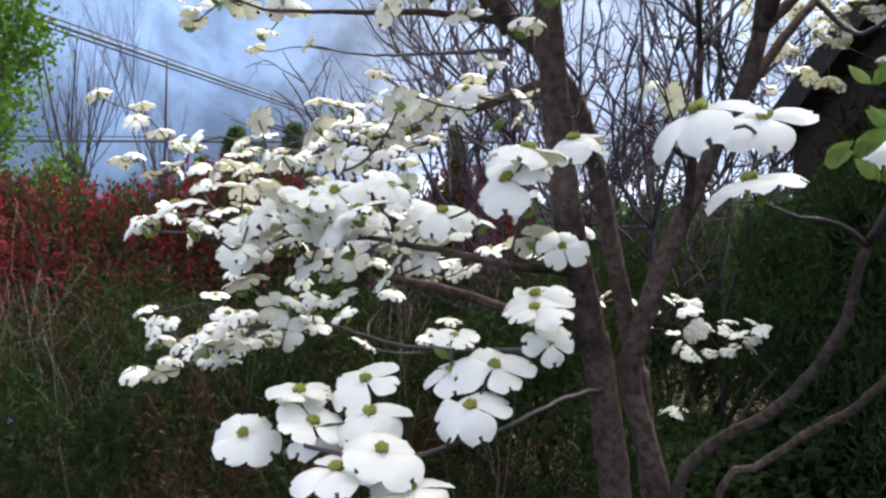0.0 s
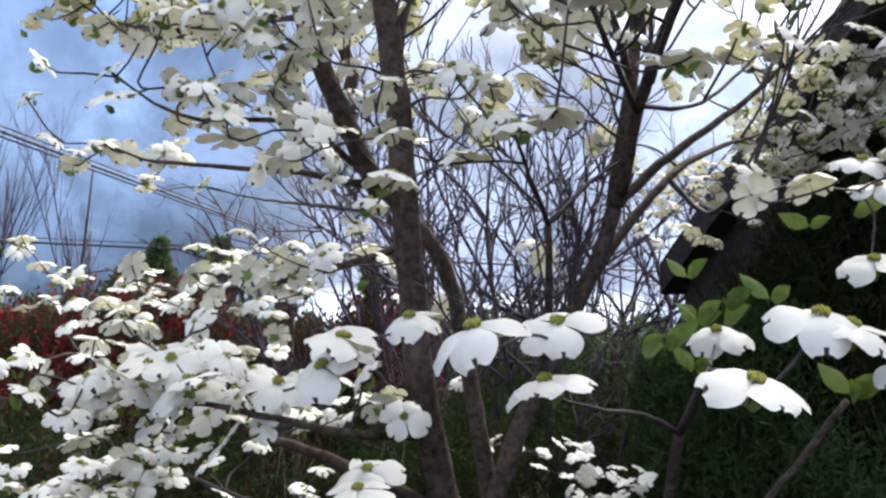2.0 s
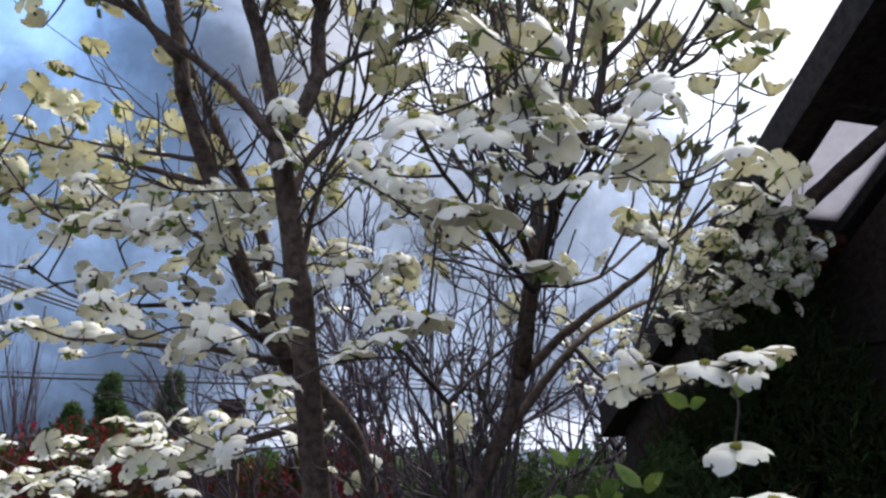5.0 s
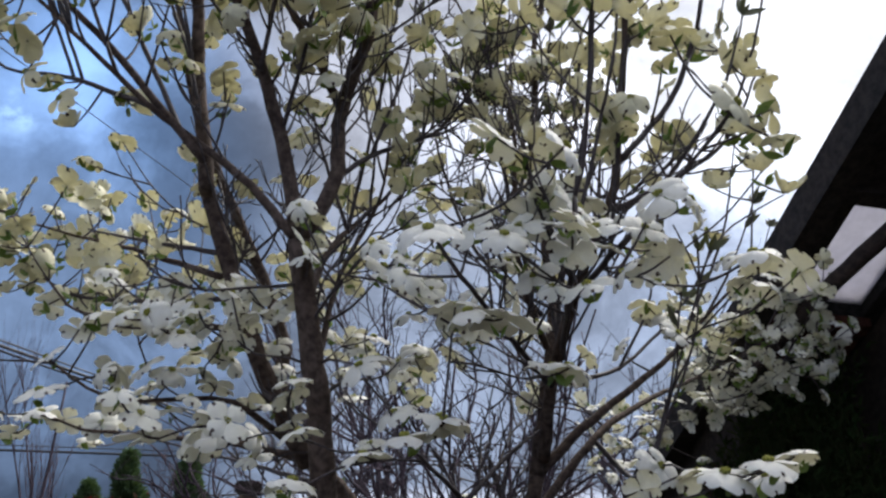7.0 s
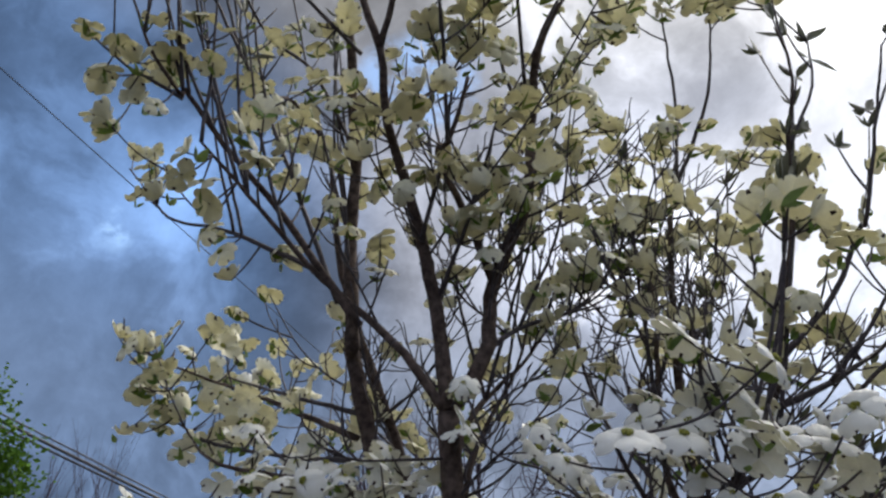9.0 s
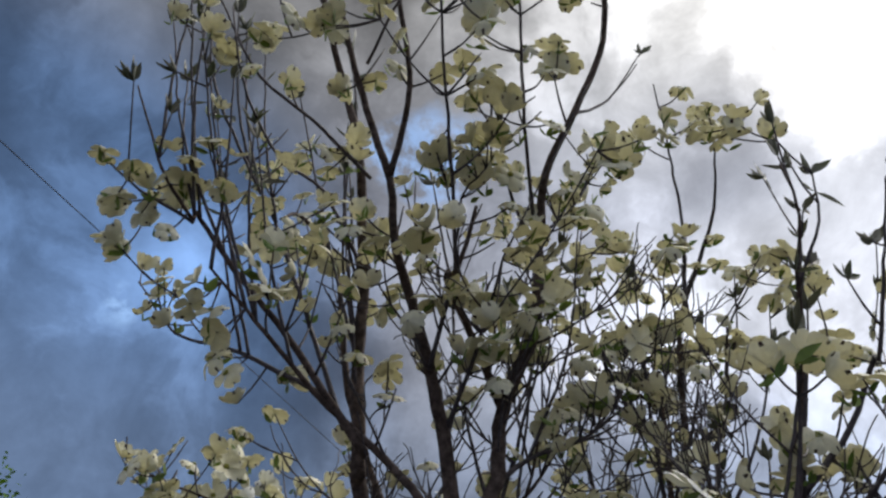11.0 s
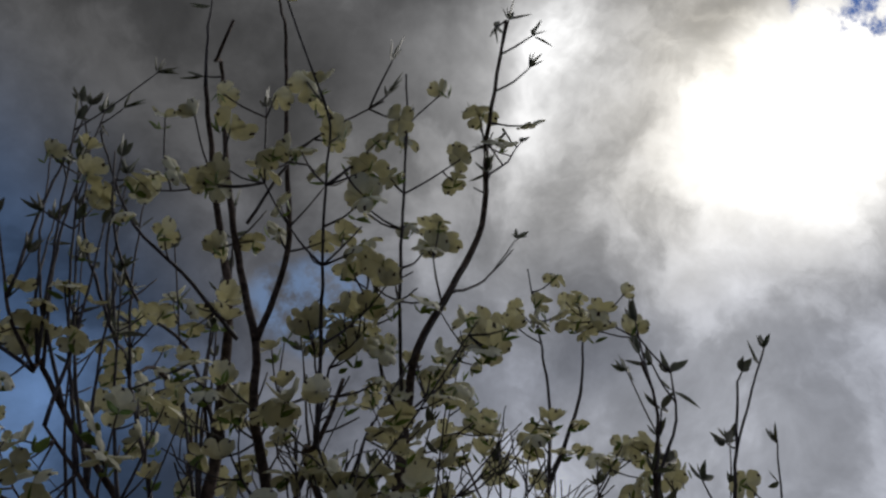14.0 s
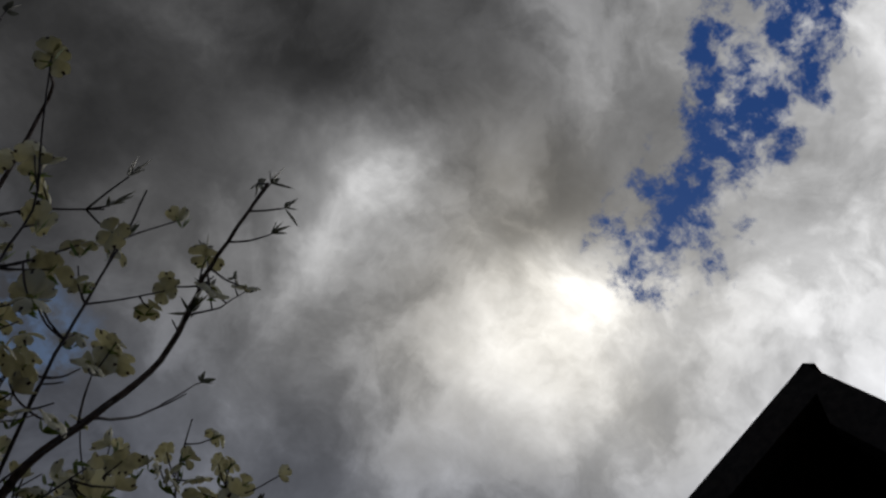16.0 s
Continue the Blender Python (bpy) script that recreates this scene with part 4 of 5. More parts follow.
limb("branch_right_front", 0.0060, 0.0020, (0.581, 1.250, 1.974), (0.527, 0.950, 2.039), (0.475, 0.740, 2.033), (0.479, 0.680, 2.105), (0.482, 0.630, 2.261))
limb("branch_right_mid", 0.0080, 0.0020, (0.577, 1.350, 2.017), (0.512, 1.280, 2.171), (0.512, 1.300, 2.474), (0.467, 1.300, 2.622), (0.378, 1.280, 2.793))
limb("branch_right", 0.0110, 0.0025, (0.559, 1.400, 1.781), (0.654, 1.420, 1.871), (0.759, 1.450, 1.950), (0.879, 1.500, 2.041), (0.971, 1.500, 2.133), (1.063, 1.450, 2.233))
limb("branch_right", 0.0100, 0.0025, (0.520, 1.410, 1.662), (0.701, 1.500, 1.863), (0.892, 1.700, 1.981), (1.178, 2.000, 2.115), (1.411, 2.100, 2.233))
limb("branch_right", 0.0060, 0.0020, (0.701, 1.500, 1.863), (0.753, 1.450, 1.787), (0.707, 1.200, 1.777), (0.688, 1.100, 1.777))
limb("branch_centre", 0.0100, 0.0050, (0.430, 1.420, 1.446), (0.416, 1.300, 1.628), (0.402, 1.240, 1.724))
limb("branch_centre", 0.0050, 0.0020, (0.402, 1.240, 1.724), (0.337, 1.050, 1.754), (0.284, 0.880, 1.773))
limb("branch_centre", 0.0050, 0.0020, (0.402, 1.240, 1.724), (0.489, 1.300, 1.810), (0.566, 1.350, 1.865))
limb("branch_low_right", 0.0130, 0.0060, (0.440, 1.440, 0.800), (0.408, 1.400, 0.988), (0.445, 1.330, 1.077), (0.504, 1.200, 1.172), (0.516, 1.050, 1.295), (0.509, 0.960, 1.421))
limb("branch_low_right", 0.0100, 0.0045, (0.470, 1.460, 0.600), (0.489, 1.420, 0.970), (0.543, 1.400, 1.018), (0.620, 1.320, 1.109), (0.669, 1.220, 1.197), (0.786, 1.050, 1.457))
limb("branch_low_right", 0.0060, 0.0020, (0.509, 0.960, 1.421), (0.506, 0.850, 1.500), (0.478, 0.720, 1.483), (0.446, 0.620, 1.487))
limb("branch_low_right", 0.0040, 0.0015, (0.509, 0.960, 1.421), (0.445, 0.900, 1.446), (0.362, 0.850, 1.461), (0.312, 0.790, 1.475))
limb("branch_mid", 0.0080, 0.0020, (0.124, 1.150, 2.024), (0.150, 1.250, 2.161), (0.209, 1.350, 2.274), (0.276, 1.400, 2.377), (0.358, 1.400, 2.533))
limb("branch_mid", 0.0070, 0.0020, (0.147, 1.200, 1.942), (0.172, 1.300, 2.136), (0.241, 1.350, 2.313), (0.257, 1.300, 2.417), (0.269, 1.200, 2.528))
limb("branch_mid", 0.0060, 0.0020, (0.148, 1.100, 2.228), (0.222, 1.150, 2.313), (0.338, 1.200, 2.394), (0.430, 1.300, 2.550))
limb("branch_right_mid", 0.0060, 0.0020, (0.580, 1.400, 2.097), (0.460, 1.500, 2.271), (0.396, 1.500, 2.431), (0.335, 1.450, 2.649))
limb("branch_right_mid", 0.0060, 0.0020, (0.598, 1.430, 2.384), (0.688, 1.450, 2.570), (0.699, 1.400, 2.769), (0.745, 1.350, 2.880))
limb("branch_right_front", 0.0060, 0.0020, (0.608, 1.020, 2.162), (0.682, 1.000, 2.197), (0.842, 1.050, 2.326), (0.926, 1.050, 2.481))
limb("branch_right_front", 0.0060, 0.0020, (0.584, 1.100, 2.063), (0.618, 0.900, 2.095), (0.655, 0.800, 2.138), (0.685, 0.720, 2.181))
limb("branch_right_front", 0.0050, 0.0020, (0.569, 1.280, 1.940), (0.733, 1.400, 1.992), (0.928, 1.500, 2.168), (1.012, 1.450, 2.312), (1.138, 1.400, 2.392))
near_blooms((-0.18, 0.98, 1.25), (-0.16, 0.95, 1.22), (-0.10, 1.00, 1.26), (-0.09, 0.95, 1.23), (-0.06, 1.00, 1.24), (-0.25, 0.98, 1.20), (-0.23, 1.00, 1.21), (-0.21, 0.97, 1.18), (-0.32, 1.00, 1.18), (-0.28, 0.98, 1.16), (-0.13, 1.00, 1.24), (-0.07, 0.86, 1.21), (-0.12, 0.86, 1.19), (0.03, 0.93, 1.24), (0.01, 1.00, 1.27), (-0.16, 1.00, 1.19))
near_blooms((-0.09, 0.85, 1.16), (-0.04, 0.85, 1.17), (-0.19, 0.97, 1.20))
blooms((-0.44, 1.50, 1.26), (-0.42, 1.55, 1.29), (-0.37, 1.50, 1.29), (-0.32, 1.50, 1.31), (-0.28, 1.50, 1.32), (-0.23, 1.45, 1.33), (-0.47, 1.50, 1.23), (-0.30, 1.50, 1.26), (-0.69, 1.90, 1.59), (-0.64, 1.90, 1.61), (-0.61, 1.95, 1.67), (-0.58, 1.90, 1.61), (-0.51, 1.50, 1.49), (-0.56, 1.50, 1.47), (-0.51, 1.80, 1.59), (-0.51, 2.00, 1.67))
blooms((-0.44, 2.00, 1.69), (-0.46, 1.90, 1.60), (-0.38, 1.80, 1.56), (-0.33, 1.80, 1.60), (-0.28, 1.80, 1.65), (-0.21, 1.75, 1.69), (-0.31, 1.25, 1.47), (-0.28, 1.20, 1.44), (-0.31, 1.20, 1.42), (-0.26, 1.20, 1.43), (-0.24, 1.20, 1.47), (-0.19, 1.10, 1.46), (-0.17, 1.10, 1.50), (-0.14, 1.10, 1.49), (-0.14, 1.05, 1.46), (-0.11, 1.10, 1.46))
blooms((-0.11, 1.30, 1.48), (-0.14, 1.10, 1.43), (-0.16, 1.40, 1.40), (-0.08, 1.40, 1.42), (-0.06, 1.40, 1.46), (-0.05, 1.50, 1.39), (-0.13, 1.70, 1.36), (-0.01, 1.70, 1.38), (0.06, 1.80, 1.36), (0.11, 1.80, 1.40), (-0.16, 1.70, 1.59), (-0.10, 1.70, 1.64), (-0.05, 1.70, 1.67), (0.00, 1.70, 1.72), (-0.12, 1.70, 1.68))

# ---- dogwood: where its shoots end ----
near_blooms((-0.14, 0.99, 1.15), (-0.19, 1.04, 1.24), (-0.16, 0.99, 1.22), (-0.10, 0.99, 1.22), (-0.09, 1.01, 1.17), (0.06, 0.97, 1.28), (0.11, 0.96, 1.35), (0.12, 1.04, 1.36), (-0.14, 1.05, 1.50), (0.00, 1.04, 1.47), (0.07, 0.85, 1.50), (0.09, 0.93, 1.53), (0.09, 0.84, 1.53), (0.21, 0.65, 1.54), (0.30, 0.78, 1.49), (0.31, 0.77, 1.55))
near_blooms((0.44, 0.61, 1.50), (0.58, 0.70, 1.55), (0.60, 1.05, 1.55), (0.63, 0.67, 1.52), (0.17, 1.03, 1.56), (0.55, 0.70, 1.56), (0.66, 0.67, 1.58), (0.75, 0.92, 1.64), (0.14, 0.93, 1.73), (0.28, 0.86, 1.78), (0.33, 0.86, 1.80), (0.33, 0.90, 1.81), (0.81, 0.91, 1.77), (0.34, 0.83, 1.94), (0.35, 0.78, 1.92), (0.39, 0.77, 1.91))
near_blooms((0.69, 0.75, 1.745), (0.655, 0.79, 1.735), (0.48, 0.90, 1.88), (0.49, 0.85, 1.87), (0.29, 0.64, 1.97), (0.68, 0.70, 1.98))
blooms((1.16, 2.21, 1.04), (1.26, 2.26, 1.04), (-0.05, 2.09, 1.15), (-0.60, 1.68, 1.23), (-0.53, 1.86, 1.24), (-0.50, 1.69, 1.22), (-0.44, 1.48, 1.22), (0.01, 1.84, 1.24), (1.00, 2.23, 1.15), (-0.72, 1.91, 1.27), (-0.54, 1.89, 1.30), (-0.42, 1.75, 1.27), (-0.34, 1.50, 1.26), (-0.25, 1.54, 1.31), (-0.23, 1.76, 1.26), (-0.15, 2.18, 1.29))
blooms((0.12, 1.08, 1.33), (-0.29, 1.30, 1.42), (-0.22, 1.18, 1.44), (-0.21, 1.28, 1.41), (-0.16, 1.11, 1.45), (-0.13, 1.46, 1.39), (-0.12, 1.42, 1.44), (-0.03, 1.28, 1.43), (0.01, 1.21, 1.44), (0.11, 1.93, 1.40), (0.17, 1.14, 1.42), (0.20, 2.39, 1.37), (0.23, 1.96, 1.38), (-0.38, 1.14, 1.49), (-0.30, 1.46, 1.47), (-0.29, 1.17, 1.46))
blooms((-0.24, 1.89, 1.51), (-0.24, 1.27, 1.50), (-0.21, 1.21, 1.50), (-0.19, 1.98, 1.50), (-0.17, 1.12, 1.51), (-0.16, 1.47, 1.46), (-0.11, 1.92, 1.50), (0.06, 1.39, 1.46), (0.77, 1.33, 1.51), (-0.52, 1.87, 1.59), (-0.52, 2.05, 1.65), (-0.49, 2.13, 1.57), (-0.23, 1.72, 1.64), (-0.07, 1.49, 1.58), (-0.02, 1.39, 1.65), (0.29, 1.83, 1.63))
blooms((0.78, 2.19, 1.55), (-0.70, 1.88, 1.75), (-0.69, 1.97, 1.70), (-0.68, 2.23, 1.69), (-0.65, 2.58, 1.71), (-0.26, 1.66, 1.66), (-0.21, 1.64, 1.71), (-0.19, 1.69, 1.67), (-0.14, 1.69, 1.72), (-0.13, 1.61, 1.66), (-0.09, 1.69, 1.67), (-0.08, 1.80, 1.70), (0.02, 1.45, 1.70), (0.04, 1.23, 1.66), (0.09, 1.91, 1.75), (-0.08, 1.05, 1.80))
blooms((0.01, 1.11, 1.81), (0.23, 0.98, 1.77), (0.46, 1.78, 1.76), (0.68, 1.07, 1.77), (0.80, 0.98, 1.75), (1.28, 2.16, 1.80), (-0.44, 1.59, 1.91), (-0.41, 1.52, 1.90), (-0.33, 2.03, 1.92), (-0.28, 1.60, 1.90), (-0.20, 1.28, 1.93), (-0.19, 1.23, 1.93), (-0.15, 2.25, 1.86), (-0.11, 1.26, 1.92), (-0.10, 1.23, 1.93), (-0.06, 1.27, 1.94))
blooms((-0.06, 1.34, 1.85), (-0.05, 1.05, 1.95), (0.22, 1.01, 1.90), (1.11, 2.46, 1.92), (-0.31, 1.24, 1.95), (-0.17, 1.20, 2.03), (-0.09, 1.01, 1.97), (-0.09, 1.10, 1.98), (-0.05, 1.12, 2.02), (-0.05, 1.14, 1.97), (-0.04, 1.36, 2.01), (-0.01, 1.29, 2.01), (0.03, 1.19, 2.05), (0.17, 1.72, 2.04), (0.24, 1.40, 2.04), (0.33, 1.64, 2.02))
blooms((0.35, 1.41, 2.01), (0.40, 0.80, 2.03), (0.43, 0.59, 2.05), (0.46, 0.90, 2.01), (0.47, 0.76, 2.03), (0.51, 0.76, 2.03), (0.58, 0.78, 2.04), (0.59, 1.63, 1.96), (0.70, 1.00, 1.96), (0.80, 0.89, 2.00), (0.81, 0.99, 2.04), (1.03, 2.35, 1.95), (1.11, 2.37, 2.04), (1.16, 2.33, 1.97), (-0.24, 1.31, 2.12), (-0.18, 1.49, 2.14))
blooms((0.25, 1.03, 2.06), (0.25, 1.15, 2.09), (0.38, 1.34, 2.06), (0.38, 0.74, 2.14), (0.38, 2.43, 2.15), (0.39, 0.94, 2.13), (0.44, 1.01, 2.07), (0.46, 0.93, 2.11), (0.49, 0.80, 2.07), (0.49, 2.02, 2.06), (0.49, 0.77, 2.06), (0.58, 0.72, 2.06), (0.60, 1.71, 2.13), (0.69, 1.00, 2.10), (0.78, 1.22, 2.05), (0.88, 1.56, 2.15))
blooms((0.98, 2.38, 2.05), (1.22, 2.25, 2.14), (1.28, 2.23, 2.09), (1.28, 2.12, 2.12), (1.28, 2.09, 2.07), (1.28, 2.00, 2.10), (1.40, 1.98, 2.10), (-0.57, 1.56, 2.25), (-0.55, 1.69, 2.25), (-0.54, 1.60, 2.24), (-0.50, 1.61, 2.23), (-0.40, 1.66, 2.15), (-0.33, 1.59, 2.16), (-0.33, 1.51, 2.19), (-0.07, 1.39, 2.16), (0.12, 1.72, 2.16))
blooms((0.48, 0.94, 2.15), (0.69, 0.71, 2.19), (0.77, 0.77, 2.22), (0.89, 0.97, 2.19), (1.25, 2.05, 2.21), (1.25, 1.92, 2.23), (1.31, 2.35, 2.21), (1.37, 2.03, 2.15), (1.55, 2.02, 2.23), (1.59, 2.17, 2.23), (-0.56, 1.52, 2.26), (-0.55, 1.47, 2.31), (-0.46, 1.68, 2.34), (-0.44, 1.73, 2.32), (-0.39, 1.47, 2.34), (-0.23, 1.79, 2.28))
blooms((-0.22, 1.67, 2.32), (-0.15, 1.57, 2.33), (0.02, 1.73, 2.28), (0.17, 1.72, 2.28), (0.20, 2.15, 2.34), (0.21, 1.70, 2.33), (0.21, 1.42, 2.33), (0.48, 0.61, 2.27), (0.49, 1.03, 2.29), (0.59, 0.91, 2.29), (0.67, 1.07, 2.26), (0.75, 1.04, 2.33), (0.80, 1.10, 2.34), (0.93, 1.12, 2.34), (1.36, 1.81, 2.33), (-0.41, 1.70, 2.42))
blooms((-0.39, 1.65, 2.39), (-0.34, 1.01, 2.42), (-0.34, 1.80, 2.40), (-0.24, 0.91, 2.45), (0.12, 0.99, 2.44), (0.12, 1.88, 2.43), (0.30, 1.38, 2.43), (0.33, 1.14, 2.44), (0.39, 1.88, 2.38), (0.45, 0.89, 2.44), (0.63, 0.90, 2.43), (0.73, 2.59, 2.40), (1.05, 1.77, 2.36), (1.48, 2.25, 2.39), (1.56, 2.15, 2.36), (-0.39, 1.95, 2.45))
blooms((-0.38, 1.26, 2.46), (-0.38, 0.95, 2.48), (-0.26, 0.86, 2.47), (-0.25, 1.29, 2.47), (-0.05, 1.13, 2.46), (0.00, 0.82, 2.54), (0.01, 0.78, 2.52), (0.08, 1.06, 2.46), (0.09, 0.99, 2.53), (0.16, 0.99, 2.53), (0.16, 0.84, 2.54), (0.16, 1.03, 2.48), (0.20, 1.02, 2.49), (0.24, 0.95, 2.52), (0.33, 1.30, 2.49), (0.36, 1.70, 2.46))
blooms((0.89, 1.08, 2.50), (-0.63, 1.14, 2.65), (-0.61, 1.09, 2.63), (-0.35, 1.10, 2.64), (-0.17, 1.32, 2.61), (-0.13, 1.03, 2.55), (-0.10, 0.96, 2.62), (-0.10, 1.04, 2.64), (-0.00, 1.03, 2.60), (0.25, 1.26, 2.56), (0.29, 0.72, 2.64), (0.40, 2.08, 2.58), (0.41, 1.46, 2.60), (0.79, 1.15, 2.63), (0.83, 1.18, 2.65), (-0.63, 1.04, 2.70))
blooms((-0.63, 1.36, 2.72), (0.45, 1.39, 2.71), (0.47, 1.23, 2.66), (0.48, 1.33, 2.69), (0.64, 1.40, 2.71), (-0.65, 0.97, 2.76), (-0.51, 1.07, 2.75), (-0.50, 1.03, 2.75), (-0.45, 0.95, 2.80), (-0.25, 1.12, 2.78), (-0.23, 1.35, 2.80), (-0.22, 1.07, 2.76), (0.01, 0.89, 2.76), (0.04, 0.91, 2.81), (0.06, 0.62, 2.82), (0.09, 0.88, 2.81))
blooms((0.09, 0.96, 2.77), (0.11, 0.76, 2.82), (0.14, 0.96, 2.80), (0.25, 1.03, 2.83), (0.32, 1.26, 2.83), (0.40, 1.13, 2.77), (0.66, 1.58, 2.79), (0.68, 1.35, 2.78), (0.73, 1.44, 2.76), (0.74, 1.14, 2.82), (1.01, 1.34, 2.79), (-0.79, 1.60, 2.90), (-0.41, 1.30, 2.86), (-0.39, 1.28, 2.92), (-0.37, 1.51, 2.94), (-0.34, 1.56, 2.86))
blooms((-0.32, 0.76, 2.89), (-0.32, 0.72, 2.86), (-0.30, 1.37, 2.89), (-0.22, 0.69, 2.86), (-0.20, 1.03, 2.85), (-0.19, 0.87, 2.90), (-0.19, 0.85, 2.87), (0.03, 0.62, 2.91), (0.03, 0.79, 2.91), (0.09, 0.83, 2.89), (0.15, 1.31, 2.93), (0.28, 1.13, 2.90), (0.34, 1.32, 2.87), (0.44, 0.94, 2.94), (0.50, 1.47, 2.91), (0.52, 0.86, 2.86))
blooms((0.52, 1.18, 2.87), (0.54, 1.30, 2.88), (0.56, 1.22, 2.90), (0.70, 1.32, 2.89), (0.81, 1.29, 2.94), (0.90, 1.33, 2.92), (0.92, 1.36, 2.95), (-0.45, 0.88, 3.00), (-0.34, 1.20, 2.98), (-0.32, 0.67, 2.99), (-0.13, 0.71, 2.95), (-0.07, 0.65, 2.95), (-0.06, 0.54, 3.00), (0.20, 0.84, 2.98), (0.23, 0.88, 3.05), (0.34, 1.07, 2.95))
blooms((0.46, 0.98, 3.02), (0.22, 0.73, 3.14), (0.22, 0.70, 3.09), (0.35, 1.15, 3.05), (0.36, 1.18, 3.11), (0.58, 1.04, 3.08), (0.80, 1.55, 3.19))
bud_tips((0.58, 0.79, 2.52), (0.65, 0.87, 2.60), (0.56, 0.74, 2.71), (0.62, 0.81, 2.66), (0.77, 0.88, 2.67), (0.79, 0.81, 2.78), (-0.60, 0.88, 2.87), (0.64, 0.97, 2.87), (1.02, 1.30, 2.87), (-0.15, 0.63, 3.03), (0.06, 0.54, 3.01), (1.01, 1.25, 2.96), (0.10, 0.63, 3.07), (-0.92, 1.37, 3.20), (-0.32, 0.73, 3.23), (0.29, 0.76, 3.15))
bud_tips((-0.62, 0.92, 3.31), (-0.57, 0.97, 3.29), (-0.46, 0.83, 3.35), (0.26, 0.49, 3.29), (0.42, 1.01, 3.25), (0.25, 0.77, 3.36), (0.38, 0.84, 3.40))
sapling_blooms((0.77, 2.79, 0.80), (0.86, 2.79, 1.01), (0.90, 2.71, 1.02), (0.99, 2.78, 1.00), (0.82, 2.86, 1.06), (0.87, 2.67, 1.10), (0.90, 2.54, 1.11), (0.99, 2.49, 1.12), (0.47, 2.44, 1.22), (0.74, 2.63, 1.20), (0.86, 2.75, 1.17))
blooms((-0.15, 0.42, 3.09))

# ---- dogwood: twigs, blooms, buds ----
def grow(tree, boughs, ends, seed, name, label, bare=0):
    """Twigs from the boughs out to every shoot end; each new twig can carry the next ones. Returns the way each end points."""
    rng = np.random.default_rng(seed)
    nodes, ways, radii = [], [], []
    for line, r0, r1 in boughs:
        n = len(line)
        t = np.gradient(line, axis=0)
        for i in range(n // 6, n, 2):
            nodes.append(line[i])
            ways.append(t[i] / (np.linalg.norm(t[i]) + 1e-9))
            radii.append(r0 + (r1 - r0) * i / n)
    nodes, ways, radii = np.array(nodes), np.array(ways), np.array(radii)
    ends = np.array(ends)
    first = np.array([np.min(np.linalg.norm(nodes - p, axis=1)) for p in ends])
    heap = Heap()
    arrive = np.zeros((len(ends), 3))
    for j in np.argsort(first):
        p = ends[j]
        gap = p - nodes
        d = np.linalg.norm(gap, axis=1)
        flat = np.linalg.norm(gap[:, :2], axis=1)
        steep = 1.5 if p[2] > 2.3 else 0.6 if p[2] > 1.95 else 0.05
        cost = d + 0.9 * np.maximum(0, steep * flat - gap[:, 2]) + np.where(d < 0.02, 0.3, 0) + np.maximum(0, radii - 0.012) * 3
        i = int(np.argmin(cost))
        q, way, length = nodes[i], ways[i], d[i]
        goal = (p - q) / (length + 1e-9)
        lift = np.array((0, 0, 1.0))
        side = rng.normal(0, 0.045 if p[2] < 2.2 else 0.022, 3) * length
        a = q + (0.75 * goal + 0.25 * way) * length * 0.40 - lift * (0.05 if p[2] < 2.2 else 0.02) * length + side
        b = p - (0.75 * goal + 0.25 * lift) * min(0.30 * length, 0.06) + side * 0.5
        line = curve_points([q, a, b, p], max(0.018, length / 14))
        if p[2] > 2.0:
            # high shoots rise in one gentle upward sweep
            if j >= len(ends) - bare and goal[2] < 0.45:
                arrive[j] = lift
                continue
            line = curve_points([q, (q + p) / 2 - lift * 0.07 * length + side * 0.6, p], max(0.018, length / 14))
        r = min(0.0018 + 0.0085 * length, 0.0050, radii[i] * 0.8)
        heap.add(*tube(line, max(r, 0.0020), 0.0015, 5, 0.06, j))
        t = np.gradient(line, axis=0)
        t /= np.linalg.norm(t, axis=1)[:, None] + 1e-9
        arrive[j] = t[-1]
        keep = slice(2, -1, 2)
        if len(line) > 5:
            nodes = np.concatenate([nodes, line[keep]])
            ways = np.concatenate([ways, t[keep]])
            radii = np.concatenate([radii, np.linspace(r, 0.0014, len(line))[keep]])
    twigs = part(name, heap.mesh(name, [TWIG]), tree, label)
    twigs["kind"] = "stuff"
    return arrive


def thicken(places, copies, spread, flat, apart, seed, keep=lambda p: True):
    """More blooms scattered about known ones, in flat tiers."""
    rng = np.random.default_rng(seed)
    known = [np.array(p, float) for p in places]
    extra = []
    for _ in range(int(len(places) * copies)):
        p = known[rng.integers(len(places))] + rng.uniform(-1.5, 1.5, 3) * (spread, spread, spread * flat)
        if keep(p) and min(np.linalg.norm(np.array(known) - p, axis=1)) > apart:
            known.append(p)
            extra.append(tuple(p))
    return extra


